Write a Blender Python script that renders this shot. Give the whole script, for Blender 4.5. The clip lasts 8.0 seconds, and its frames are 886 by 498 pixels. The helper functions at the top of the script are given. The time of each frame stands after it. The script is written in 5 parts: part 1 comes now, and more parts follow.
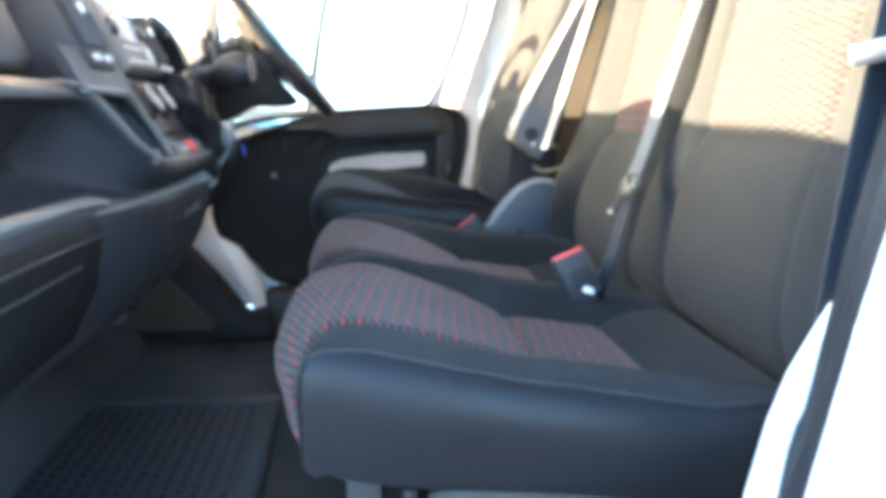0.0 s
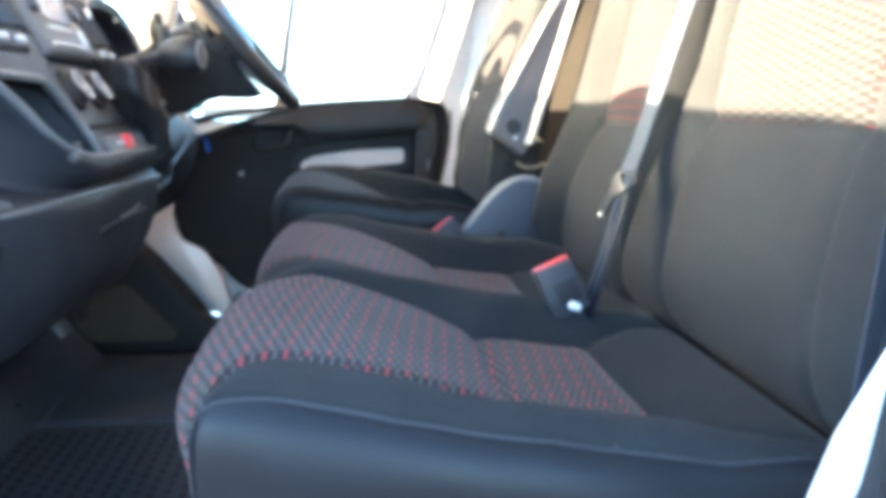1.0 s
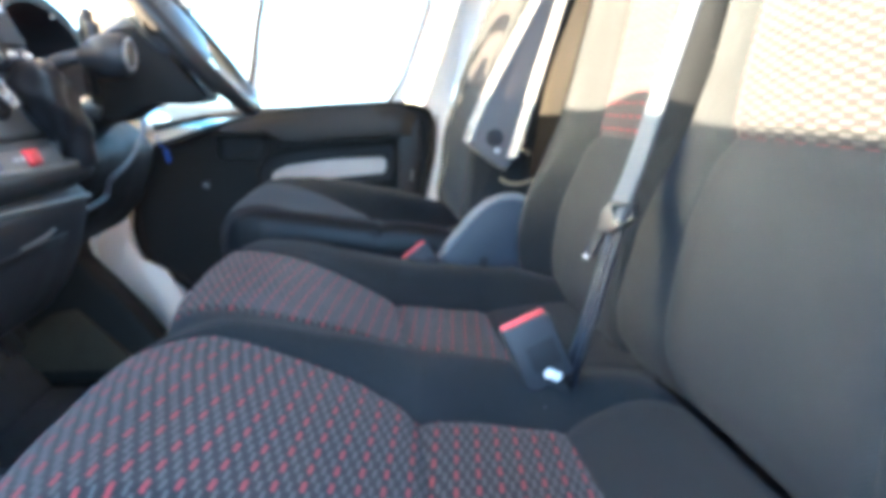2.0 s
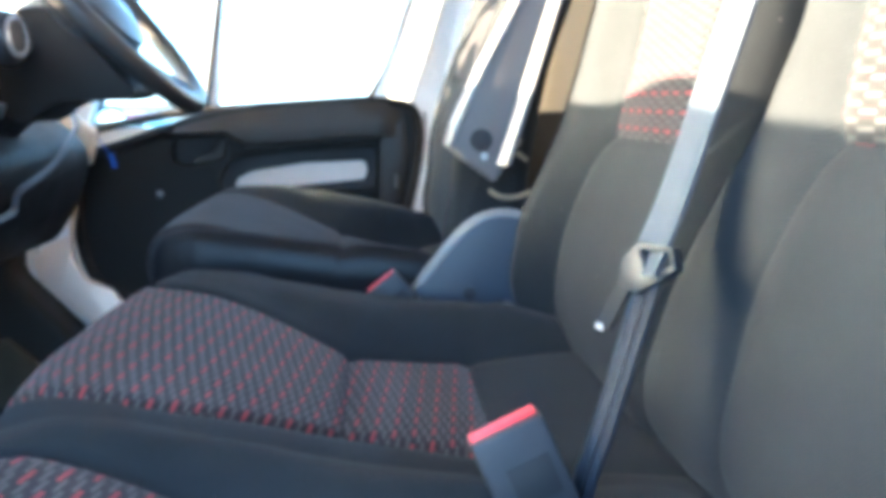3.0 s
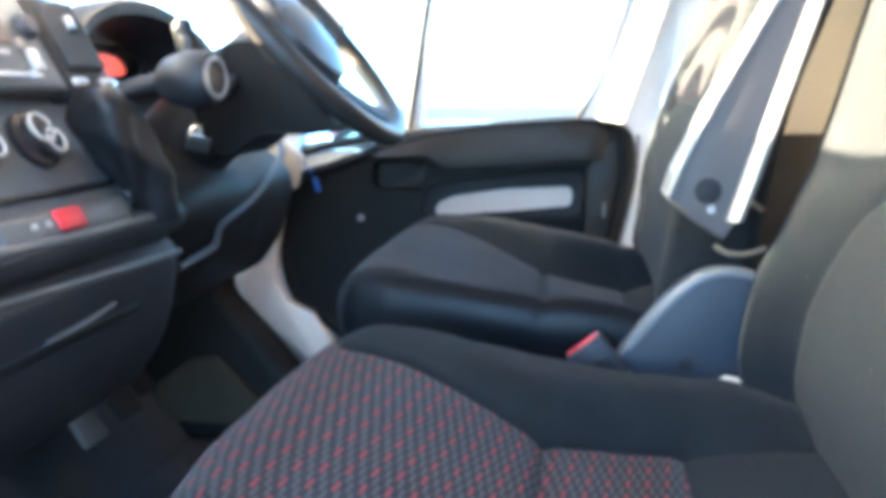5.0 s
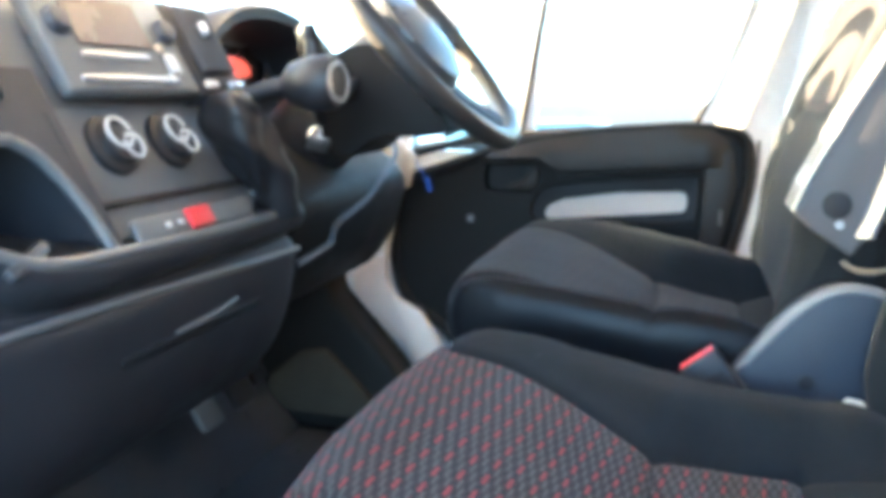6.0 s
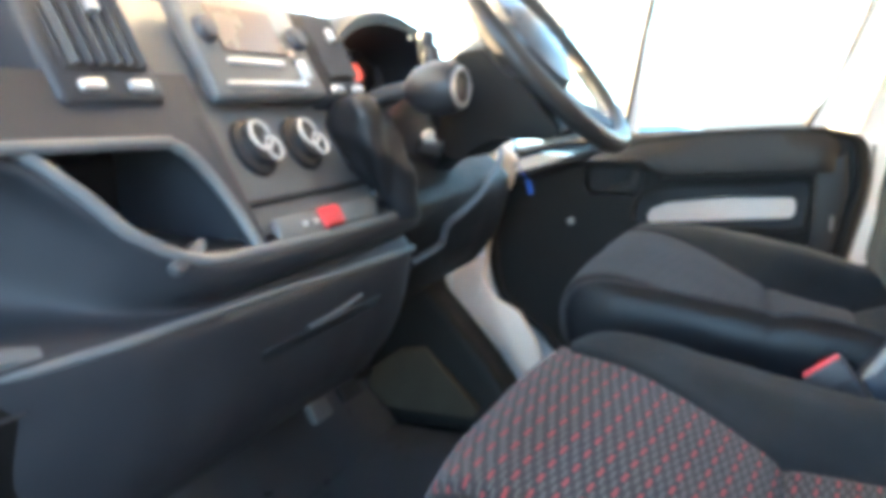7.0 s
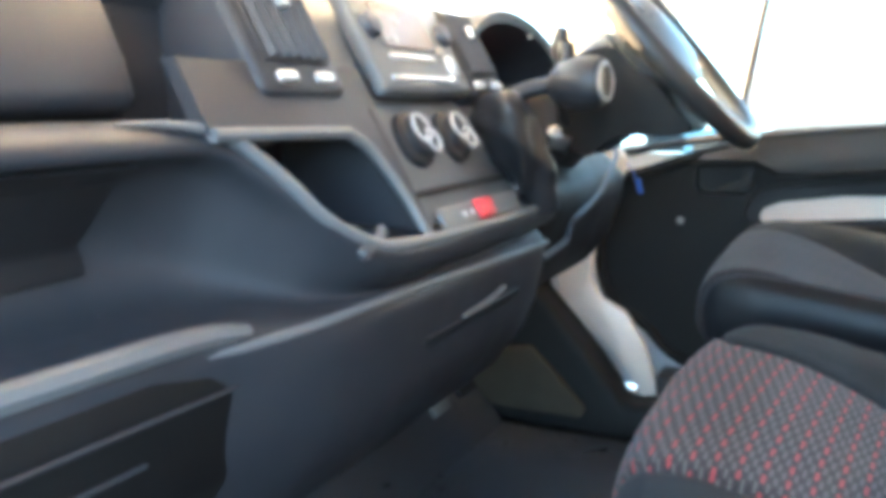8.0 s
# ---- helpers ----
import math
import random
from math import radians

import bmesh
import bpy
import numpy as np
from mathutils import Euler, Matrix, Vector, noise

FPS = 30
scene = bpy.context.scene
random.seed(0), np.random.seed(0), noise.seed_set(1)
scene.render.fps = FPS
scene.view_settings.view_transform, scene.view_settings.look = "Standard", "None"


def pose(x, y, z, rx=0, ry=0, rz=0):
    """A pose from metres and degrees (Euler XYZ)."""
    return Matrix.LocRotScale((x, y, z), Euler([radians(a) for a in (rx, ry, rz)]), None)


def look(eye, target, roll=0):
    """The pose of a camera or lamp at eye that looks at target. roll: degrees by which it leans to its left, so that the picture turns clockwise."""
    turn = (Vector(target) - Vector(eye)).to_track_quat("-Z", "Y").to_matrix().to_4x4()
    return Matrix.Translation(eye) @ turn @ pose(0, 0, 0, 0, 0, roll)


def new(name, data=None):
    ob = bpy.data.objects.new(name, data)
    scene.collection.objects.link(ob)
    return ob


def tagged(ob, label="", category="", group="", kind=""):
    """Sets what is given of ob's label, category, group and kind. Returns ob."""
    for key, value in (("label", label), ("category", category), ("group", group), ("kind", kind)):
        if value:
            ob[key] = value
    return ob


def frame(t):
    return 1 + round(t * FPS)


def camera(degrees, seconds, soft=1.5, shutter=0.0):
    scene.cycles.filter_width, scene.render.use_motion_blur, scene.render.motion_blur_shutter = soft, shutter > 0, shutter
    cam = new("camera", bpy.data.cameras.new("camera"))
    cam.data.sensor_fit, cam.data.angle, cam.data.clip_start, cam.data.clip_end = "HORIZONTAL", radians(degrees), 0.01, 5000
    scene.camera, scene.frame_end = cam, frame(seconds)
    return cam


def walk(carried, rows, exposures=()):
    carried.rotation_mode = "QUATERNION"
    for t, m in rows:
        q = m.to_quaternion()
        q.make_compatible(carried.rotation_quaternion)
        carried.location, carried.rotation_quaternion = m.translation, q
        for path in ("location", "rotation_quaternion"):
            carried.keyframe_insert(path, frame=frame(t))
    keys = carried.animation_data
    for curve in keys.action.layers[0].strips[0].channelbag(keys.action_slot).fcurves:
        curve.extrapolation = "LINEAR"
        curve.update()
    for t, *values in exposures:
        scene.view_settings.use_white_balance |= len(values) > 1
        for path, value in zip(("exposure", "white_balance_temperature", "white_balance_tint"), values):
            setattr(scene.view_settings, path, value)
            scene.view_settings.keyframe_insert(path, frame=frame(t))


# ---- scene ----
cam = camera(56.0, 8.0, soft=6.0)
PATH = [
    (0, (0.081, -1.431, 0.633), (0.285, 0.528, 0.29), 0.6),
    (0.5, (0.096, -1.377, 0.627), (0.318, 0.581, 0.28), 0.6),
    (1, (0.131, -1.283, 0.619), (0.35, 0.675, 0.272), 0.5),
    (1.5, (0.176, -1.2, 0.633), (0.384, 0.757, 0.28), 0.3),
    (1.7, (0.194, -1.163, 0.632), (0.396, 0.796, 0.284), 0.3),
    (2.8, (0.254, -0.879, 0.627), (0.431, 1.081, 0.270), 0.3),
    (3, (0.276, -0.842, 0.625), (0.448, 1.119, 0.271), 0.1),
    (3.5, (0.3, -0.779, 0.646), (0.329, 1.189, 0.29), 0.3),
    (4, (0.303, -0.731, 0.664), (0.216, 1.234, 0.304), 0.4),
    (4.5, (0.297, -0.718, 0.663), (0.075, 1.237, 0.3), 0.4),
    (4.7, (0.289, -0.721, 0.667), (0.023, 1.228, 0.307), -0.0),
    (5.8, (0.26, -0.743, 0.668), (-0.219, 1.168, 0.321), -0.1),
    (6, (0.269, -0.734, 0.677), (-0.286, 1.153, 0.316), 0.1),
    (6.5, (0.248, -0.751, 0.68), (-0.398, 1.108, 0.323), -0.0),
    (7, (0.23, -0.767, 0.68), (-0.498, 1.062, 0.322), 0.1),
    (7.5, (0.205, -0.794, 0.673), (-0.604, 1.0, 0.314), 0.2),
    (8, (0.149, -0.821, 0.667), (-0.711, 0.952, 0.324), -0.2),
]
walk(cam, [(t, look(eye, target, roll)) for t, eye, target, roll in PATH],
     exposures=[(0.0, 5.18, 4680, 1), (1.5, 5.25, 4500, 1), (3.0, 5.25, 4300, 0), (4.5, 5.3, 4260, 0), (6.0, 5.5, 4620, -2), (8.0, 5.68, 4850, -2)])

# ---- world and sun ----
SUN_ELEV, SUN_AZ = 11.5, 1.0        # degrees up; degrees from straight ahead of the van, minus towards the driver
world = bpy.data.worlds.new("sky")
scene.world = world
world.use_nodes = True
wn = world.node_tree
sky = wn.nodes.new("ShaderNodeTexSky")
sky.sky_type = "NISHITA"
sky.sun_disc = False
sky.dust_density = 0.0
sky.air_density = 1.0
sky.ozone_density = 2.0
sun_dir = Vector((-math.cos(radians(SUN_AZ)), -math.sin(radians(SUN_AZ)), 0)) * math.cos(radians(SUN_ELEV)) + Vector((0, 0, math.sin(radians(SUN_ELEV))))
sky.sun_elevation = radians(SUN_ELEV)
sky.sun_rotation = math.atan2(sun_dir.x, sun_dir.y)
wn.nodes["Background"].inputs["Strength"].default_value = 0.065
pale = wn.nodes.new("ShaderNodeHueSaturation")        # a hazy, paler winter sky
pale.inputs["Saturation"].default_value = 0.5
wn.links.new(sky.outputs[0], pale.inputs["Color"])
wn.links.new(pale.outputs[0], wn.nodes["Background"].inputs["Color"])
sun = new("sun", bpy.data.lights.new("sun", "SUN"))
sun.data.energy = 3.6
sun.data.angle = radians(0.6)
sun.data.color = (1.0, 0.60, 0.27)
sun.matrix_world = look((0, 0, 0), -sun_dir) @ Matrix.Identity(4)
sun.location = (-6, 0, 8)


# ---- materials ----
def node(nt, kind, **vals):
    n = nt.nodes.new(kind)
    for k, v in vals.items():
        if k in n.inputs:
            n.inputs[k].default_value = v
    return n


def mat(name, col, rough=0.6, metal=0.0, grain=400.0, bump=0.15, var=0.25, stain=9.0, spec=0.5, coat=0.0, sheen=0.0):
    """A surface with fine grain, a larger uneven wear and a little relief."""
    m = bpy.data.materials.new(name)
    m.use_nodes = True
    nt = m.node_tree
    b = nt.nodes["Principled BSDF"]
    tc = nt.nodes.new("ShaderNodeTexCoord")
    n1 = node(nt, "ShaderNodeTexNoise", Scale=grain, Detail=3.0)
    n2 = node(nt, "ShaderNodeTexNoise", Scale=stain, Detail=5.0, Roughness=0.65)
    for n in (n1, n2):
        nt.links.new(tc.outputs["Object"], n.inputs["Vector"])
    add = node(nt, "ShaderNodeMath")
    add.operation = "ADD"
    nt.links.new(n1.outputs[0], add.inputs[0])
    nt.links.new(n2.outputs[0], add.inputs[1])
    mr = node(nt, "ShaderNodeMapRange")
    mr.inputs[1].default_value, mr.inputs[2].default_value = 0.6, 1.4
    mr.inputs[3].default_value, mr.inputs[4].default_value = 1.0 - var, 1.0 + var
    nt.links.new(add.outputs[0], mr.inputs[0])
    mul = nt.nodes.new("ShaderNodeVectorMath")
    mul.operation = "SCALE"
    mul.inputs[0].default_value = col
    nt.links.new(mr.outputs[0], mul.inputs["Scale"])
    nt.links.new(mul.outputs[0], b.inputs["Base Color"])
    rr = node(nt, "ShaderNodeMapRange")
    rr.inputs[1].default_value, rr.inputs[2].default_value = 0.3, 0.7
    rr.inputs[3].default_value, rr.inputs[4].default_value = max(rough - 0.08, 0.02), min(rough + 0.08, 1.0)
    nt.links.new(n2.outputs[0], rr.inputs[0])
    nt.links.new(rr.outputs[0], b.inputs["Roughness"])
    b.inputs["Metallic"].default_value = metal
    b.inputs["Specular IOR Level"].default_value = spec
    b.inputs["Coat Weight"].default_value = coat
    b.inputs["Sheen Weight"].default_value = sheen
    if bump:
        bp = node(nt, "ShaderNodeBump", Strength=min(bump * 2, 1.0), Distance=0.22 / grain)
        nt.links.new(n1.outputs[0], bp.inputs["Height"])
        nt.links.new(bp.outputs[0], b.inputs["Normal"])
    return m


def weave_mat(name, base, thread, accent, pitch=0.0039, rows=4.0, skip=1.0, lean=0.115, step=0.5725):
    """Woven seat cloth: staggered short stitches, one in skip of each fourth (or rows-th) line in the accent colour."""
    m = mat(name, base, rough=0.92, grain=900, bump=0.2, var=0.2, spec=0.12, sheen=0.08)
    nt = m.node_tree
    b = nt.nodes["Principled BSDF"]
    tc = nt.nodes.new("ShaderNodeTexCoord")
    sep = nt.nodes.new("ShaderNodeSeparateXYZ")
    nt.links.new(tc.outputs["UV"], sep.inputs[0])

    def op(kind, a, c=None):
        n = nt.nodes.new("ShaderNodeMath")
        n.operation = kind
        for i, v in enumerate((a, c)):
            if v is None:
                continue
            if isinstance(v, (int, float)):
                n.inputs[i].default_value = v
            else:
                nt.links.new(v, n.inputs[i])
        return n.outputs[0]

    u = op("DIVIDE", sep.outputs[1], pitch * 6.7)       # along the stitches, across the seat
    v = op("ADD", op("DIVIDE", op("ADD", sep.outputs[0], op("MULTIPLY", sep.outputs[1], lean)), pitch), 400.0)   # from one line of stitches to the next
    line = op("FLOOR", v)
    us = op("ADD", op("ADD", u, op("MULTIPLY", line, step)), 400.0)      # each line starts a little over half a stitch further on
    du = op("ABSOLUTE", op("SUBTRACT", op("FRACT", us), 0.5))
    dv = op("ABSOLUTE", op("SUBTRACT", op("FRACT", v), 0.5))
    red = op("MULTIPLY", op("LESS_THAN", op("MODULO", op("ABSOLUTE", line), rows), 0.5),
             op("LESS_THAN", op("MODULO", op("ABSOLUTE", op("FLOOR", us)), skip), 0.5))
    mask = op("MULTIPLY", op("LESS_THAN", du, op("ADD", 0.25, op("MULTIPLY", red, 0.02))), op("LESS_THAN", dv, op("ADD", 0.29, op("MULTIPLY", red, 0.07))))
    mix1 = nt.nodes.new("ShaderNodeMix")
    mix1.data_type = "RGBA"
    mix1.inputs["A"].default_value, mix1.inputs["B"].default_value = (*thread, 1), (*accent, 1)
    nt.links.new(red, mix1.inputs["Factor"])
    mix2 = nt.nodes.new("ShaderNodeMix")
    mix2.data_type = "RGBA"
    old = b.inputs["Base Color"].links[0].from_socket
    nt.links.new(old, mix2.inputs["A"])
    nt.links.new(mix1.outputs["Result"], mix2.inputs["B"])
    nt.links.new(mask, mix2.inputs["Factor"])
    nt.links.new(mix2.outputs["Result"], b.inputs["Base Color"])
    bp = node(nt, "ShaderNodeBump", Strength=0.5, Distance=0.0012)
    nt.links.new(mask, bp.inputs["Height"])
    nt.links.new(bp.outputs[0], b.inputs["Normal"])
    return m


CLOTH = mat("charcoal_cloth", (0.0190, 0.0212, 0.0236), rough=0.95, grain=950, bump=0.45, var=0.34, spec=0.12, sheen=0.03)
WEAVE = weave_mat("woven_insert", (0.0285, 0.0265, 0.0268), (0.094, 0.089, 0.087), (0.26, 0.046, 0.052))
# the cushion weave at half tone, offsetting the light on the backrests
WEAVE_BACK_DIM = weave_mat("dimmed_back_insert", (0.0135, 0.014, 0.015), (0.046, 0.047, 0.048), (0.17, 0.026, 0.032), 0.0039, 4.0, 1.0, 0.0, 0.5)
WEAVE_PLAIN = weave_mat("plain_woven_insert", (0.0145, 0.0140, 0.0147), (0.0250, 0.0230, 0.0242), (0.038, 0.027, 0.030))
LOWER_WEB = mat("black_belt_webbing", (0.011, 0.014, 0.022), rough=0.35, grain=1500, bump=0.3, var=0.15)
DARK_WEB = mat("dark_belt_webbing", (0.030, 0.037, 0.054), rough=0.38, grain=1500, bump=0.3, var=0.15)
VINYL = mat("seat_vinyl", (0.010, 0.0105, 0.0125), rough=0.42, grain=700, bump=0.12, var=0.12, spec=0.22)
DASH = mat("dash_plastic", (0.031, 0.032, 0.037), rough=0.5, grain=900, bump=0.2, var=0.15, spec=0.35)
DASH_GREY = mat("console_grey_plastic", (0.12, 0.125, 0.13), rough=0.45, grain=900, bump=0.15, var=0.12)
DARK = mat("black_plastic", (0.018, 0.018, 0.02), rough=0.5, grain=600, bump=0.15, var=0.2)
TRIM = mat("door_trim_plastic", (0.011, 0.0105, 0.0105), rough=0.55, grain=800, bump=0.25, var=0.2, spec=0.18)
DOOR_PAD = mat("door_pad_plastic", (0.020, 0.0185, 0.0175), rough=0.5, grain=800, bump=0.25, var=0.2, spec=0.3)
CREAM = mat("inner_body_paint", (0.70, 0.60, 0.53), rough=0.35, grain=60, bump=0.0, var=0.04, coat=0.3)
WHITE = mat("white_body_paint", (0.80, 0.80, 0.80), rough=0.28, grain=60, bump=0.0, var=0.03, coat=0.4)
BEIGE = mat("pillar_trim_plastic", (0.42, 0.37, 0.31), rough=0.6, grain=800, bump=0.15, var=0.08)
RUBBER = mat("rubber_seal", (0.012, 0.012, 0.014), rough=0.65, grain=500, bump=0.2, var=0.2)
MAT_RUBBER = mat("mat_rubber", (0.055, 0.057, 0.064), rough=0.34, grain=300, bump=0.2, var=0.35, stain=14)
CARPET = mat("footwell_carpet", (0.055, 0.048, 0.036), rough=0.95, grain=500, bump=0.6, var=0.35, spec=0.1)
GREY_PLASTIC = mat("blue_grey_plastic", (0.037, 0.042, 0.056), rough=0.45, grain=700, bump=0.15, var=0.1)
PALE = mat("pale_grey_plastic", (0.17, 0.172, 0.178), rough=0.45, grain=700, bump=0.1, var=0.08)
ARM_INNER = mat("armrest_grey_plastic", (0.100, 0.092, 0.090), rough=0.55, grain=700, bump=0.15, var=0.1)
WEBBING = mat("belt_webbing", (0.030, 0.040, 0.057), rough=0.6, grain=1500, bump=0.3, var=0.12, sheen=0.2)
BULKHEAD = mat("bulkhead_lining", (0.24, 0.215, 0.17), rough=0.6, grain=200, bump=0.1, var=0.06)
CORD = mat("tan_plastic", (0.20, 0.165, 0.11), rough=0.6, grain=700, bump=0.1, var=0.1)
BUCKLE = mat("buckle_plastic", (0.036, 0.036, 0.041), rough=0.5, grain=700, bump=0.12, var=0.15, spec=0.35)
RED = mat("red_button_plastic", (0.62, 0.03, 0.04), rough=0.4, grain=300, bump=0.05, var=0.08)
BLUE = mat("blue_plastic", (0.02, 0.08, 0.45), rough=0.4, grain=300, bump=0.05, var=0.08)
STEEL = mat("bare_steel", (0.45, 0.46, 0.48), rough=0.35, metal=1.0, grain=300, bump=0.1, var=0.15)
SILVER = mat("silver_plastic", (0.5, 0.51, 0.53), rough=0.35, metal=0.6, grain=300, bump=0.05, var=0.08)
LEATHER = mat("gaiter_leather", (0.016, 0.016, 0.018), rough=0.36, grain=500, bump=0.4, var=0.3, spec=0.4)
HUB = mat("horn_pad_plastic", (0.06, 0.062, 0.068), rough=0.3, grain=900, bump=0.08, var=0.1)
RIM = mat("rim_leather", (0.034, 0.032, 0.031), rough=0.38, grain=500, bump=0.2, var=0.2)
TAG = mat("paper_tag", (0.8, 0.8, 0.78), rough=0.8, grain=200, bump=0.1, var=0.06)
LIT_RED = mat("lit_red_gauge", (0.5, 0.06, 0.03), rough=0.4, grain=200, bump=0.0, var=0.1)
_n = LIT_RED.node_tree.nodes["Principled BSDF"]
_n.inputs["Emission Color"].default_value = (1.0, 0.10, 0.04, 1)
_n.inputs["Emission Strength"].default_value = 0.032
LIT_PALE = mat("lit_pale_gauge", (0.6, 0.65, 0.7), rough=0.4, grain=200, bump=0.0, var=0.1)
_n = LIT_PALE.node_tree.nodes["Principled BSDF"]
_n.inputs["Emission Color"].default_value = (0.75, 0.95, 1.0, 1)
_n.inputs["Emission Strength"].default_value = 0.04
TONGUE_GREY = mat("tongue_plastic", (0.014, 0.017, 0.023), rough=0.5, grain=700, bump=0.1, var=0.1, spec=0.3)
BLADE_BLACK = mat("coated_blade", (0.010, 0.012, 0.017), rough=0.6, grain=500, bump=0.1, var=0.2, spec=0.15)
SCREEN = mat("display_film", (0.17, 0.14, 0.12), rough=0.25, grain=100, bump=0.0, var=0.08)
GROUND = mat("worn_asphalt", (0.075, 0.074, 0.072), rough=0.95, grain=40, bump=0.5, var=0.2, stain=0.4)
# unseen roof lining, its warm tone chosen for the light it bounces down
ROOF_BOUNCE = mat("warm_roof_bounce", (0.72, 0.65, 0.54), rough=0.95, grain=800, bump=0.3, var=0.06)
KNOB_WHITE = mat("white_marking", (0.5, 0.5, 0.5), rough=0.45, grain=200, bump=0.0, var=0.05)
RED_PAINT = mat("red_paint", (0.42, 0.03, 0.05), rough=0.3, grain=60, bump=0.0, var=0.04, coat=0.5)
CAR_PAINT = mat("pale_blue_paint", (0.13, 0.25, 0.33), rough=0.3, grain=60, bump=0.0, var=0.04, coat=0.5)
MIRROR = mat("mirror_silver", (0.92, 0.93, 0.94), rough=0.03, metal=1.0, grain=10, bump=0.0, var=0.01)

GLASS = bpy.data.materials.new("window_glass")
GLASS.use_nodes = True
_g = GLASS.node_tree.nodes["Principled BSDF"]
# darkened to weaken the light from the driver's window
_g.inputs["Base Color"].default_value = (0.48, 0.54, 0.52, 1)
_g.inputs["Transmission Weight"].default_value = 1.0
_g.inputs["Roughness"].default_value = 0.0
_g.inputs["IOR"].default_value = 1.45


# far darker than real glass, to hold sky light off the backrests
SCREEN_GLASS = GLASS.copy()
SCREEN_GLASS.name = "dimming_windscreen_glass"
SCREEN_GLASS.node_tree.nodes["Principled BSDF"].inputs["Base Color"].default_value = (0.31, 0.355, 0.375, 1)


def ribbed(m, period, amount, way, relief):
    """Fine woven ribs over a cloth, in tone and relief."""
    nt = m.node_tree
    bs = nt.nodes["Principled BSDF"]
    tc = nt.nodes.new("ShaderNodeTexCoord")
    wv = node(nt, "ShaderNodeTexWave", Scale=2 * math.pi / (20 * period), Distortion=0.6, Detail=1.0)
    wv.bands_direction = way
    nt.links.new(tc.outputs["Object"], wv.inputs["Vector"])
    mr = node(nt, "ShaderNodeMapRange")
    mr.inputs[3].default_value, mr.inputs[4].default_value = 1.0 - amount, 1.0 + amount
    nt.links.new(wv.outputs["Fac"], mr.inputs[0])
    sc = nt.nodes.new("ShaderNodeVectorMath")
    sc.operation = "SCALE"
    nt.links.new(bs.inputs["Base Color"].links[0].from_socket, sc.inputs[0])
    nt.links.new(mr.outputs[0], sc.inputs["Scale"])
    nt.links.new(sc.outputs[0], bs.inputs["Base Color"])
    bp = node(nt, "ShaderNodeBump", Strength=relief, Distance=period * 0.3)
    nt.links.new(wv.outputs["Fac"], bp.inputs["Height"])
    if bs.inputs["Normal"].is_linked:
        nt.links.new(bs.inputs["Normal"].links[0].from_socket, bp.inputs["Normal"])
    nt.links.new(bp.outputs[0], bs.inputs["Normal"])


def linted(m):
    """Sparse pale specks of lint on a cloth."""
    nt = m.node_tree
    bs = nt.nodes["Principled BSDF"]
    tc = nt.nodes.new("ShaderNodeTexCoord")
    vo = node(nt, "ShaderNodeTexVoronoi", Scale=28.0)
    nt.links.new(tc.outputs["Object"], vo.inputs["Vector"])
    lt = nt.nodes.new("ShaderNodeMath")
    lt.operation = "LESS_THAN"
    lt.inputs[1].default_value = 0.030
    nt.links.new(vo.outputs["Distance"], lt.inputs[0])
    mx = nt.nodes.new("ShaderNodeMix")
    mx.data_type = "RGBA"
    mx.inputs["B"].default_value = (0.11, 0.11, 0.11, 1)
    nt.links.new(bs.inputs["Base Color"].links[0].from_socket, mx.inputs["A"])
    nt.links.new(lt.outputs[0], mx.inputs["Factor"])
    nt.links.new(mx.outputs["Result"], bs.inputs["Base Color"])


linted(CLOTH)
ribbed(CLOTH, 0.0015, 0.18, "DIAGONAL", 0.3)
ribbed(WEBBING, 0.0017, 0.25, "Z", 0.6)
ribbed(DARK_WEB, 0.0017, 0.25, "Z", 0.6)
ribbed(LOWER_WEB, 0.0017, 0.25, "Z", 0.6)

# ---- building helpers ----
def thing(name, label, category, group="", kind="", at=(0, 0, 0)):
    ob = new(name)
    ob.empty_display_size = 0.05
    ob.location = at
    return tagged(ob, label, category, group, kind)


def part(name, bm, material, parent=None, label="", smooth=True, kind=""):
    me = bpy.data.meshes.new(name)
    bmesh.ops.recalc_face_normals(bm, faces=bm.faces[:])
    bm.to_mesh(me)
    bm.free()
    me.materials.append(material)
    if smooth:
        for p in me.polygons:
            p.use_smooth = True
        me.set_sharp_from_angle(angle=radians(40))
    ob = new(name, me)
    if parent is not None:
        ob.parent = parent
        if parent.type == "EMPTY":
            ob.matrix_parent_inverse = Matrix.Translation(parent.location).inverted()
    return tagged(ob, label, kind=kind)


def box(size, at, turn=(0, 0, 0), bevel=0.0, seg=2, bm=None):
    """A bevelled box in a bmesh."""
    out = bm or bmesh.new()
    tmp = bmesh.new()
    bmesh.ops.create_cube(tmp, size=1.0)
    bmesh.ops.scale(tmp, vec=size, verts=tmp.verts)
    if bevel:
        bmesh.ops.bevel(tmp, geom=tmp.edges[:], offset=bevel, segments=seg, affect="EDGES", profile=0.5)
    bmesh.ops.transform(tmp, matrix=pose(*at, *turn), verts=tmp.verts)
    me = bpy.data.meshes.new("tmp")
    tmp.to_mesh(me)
    tmp.free()
    out.from_mesh(me)
    bpy.data.meshes.remove(me)
    return out


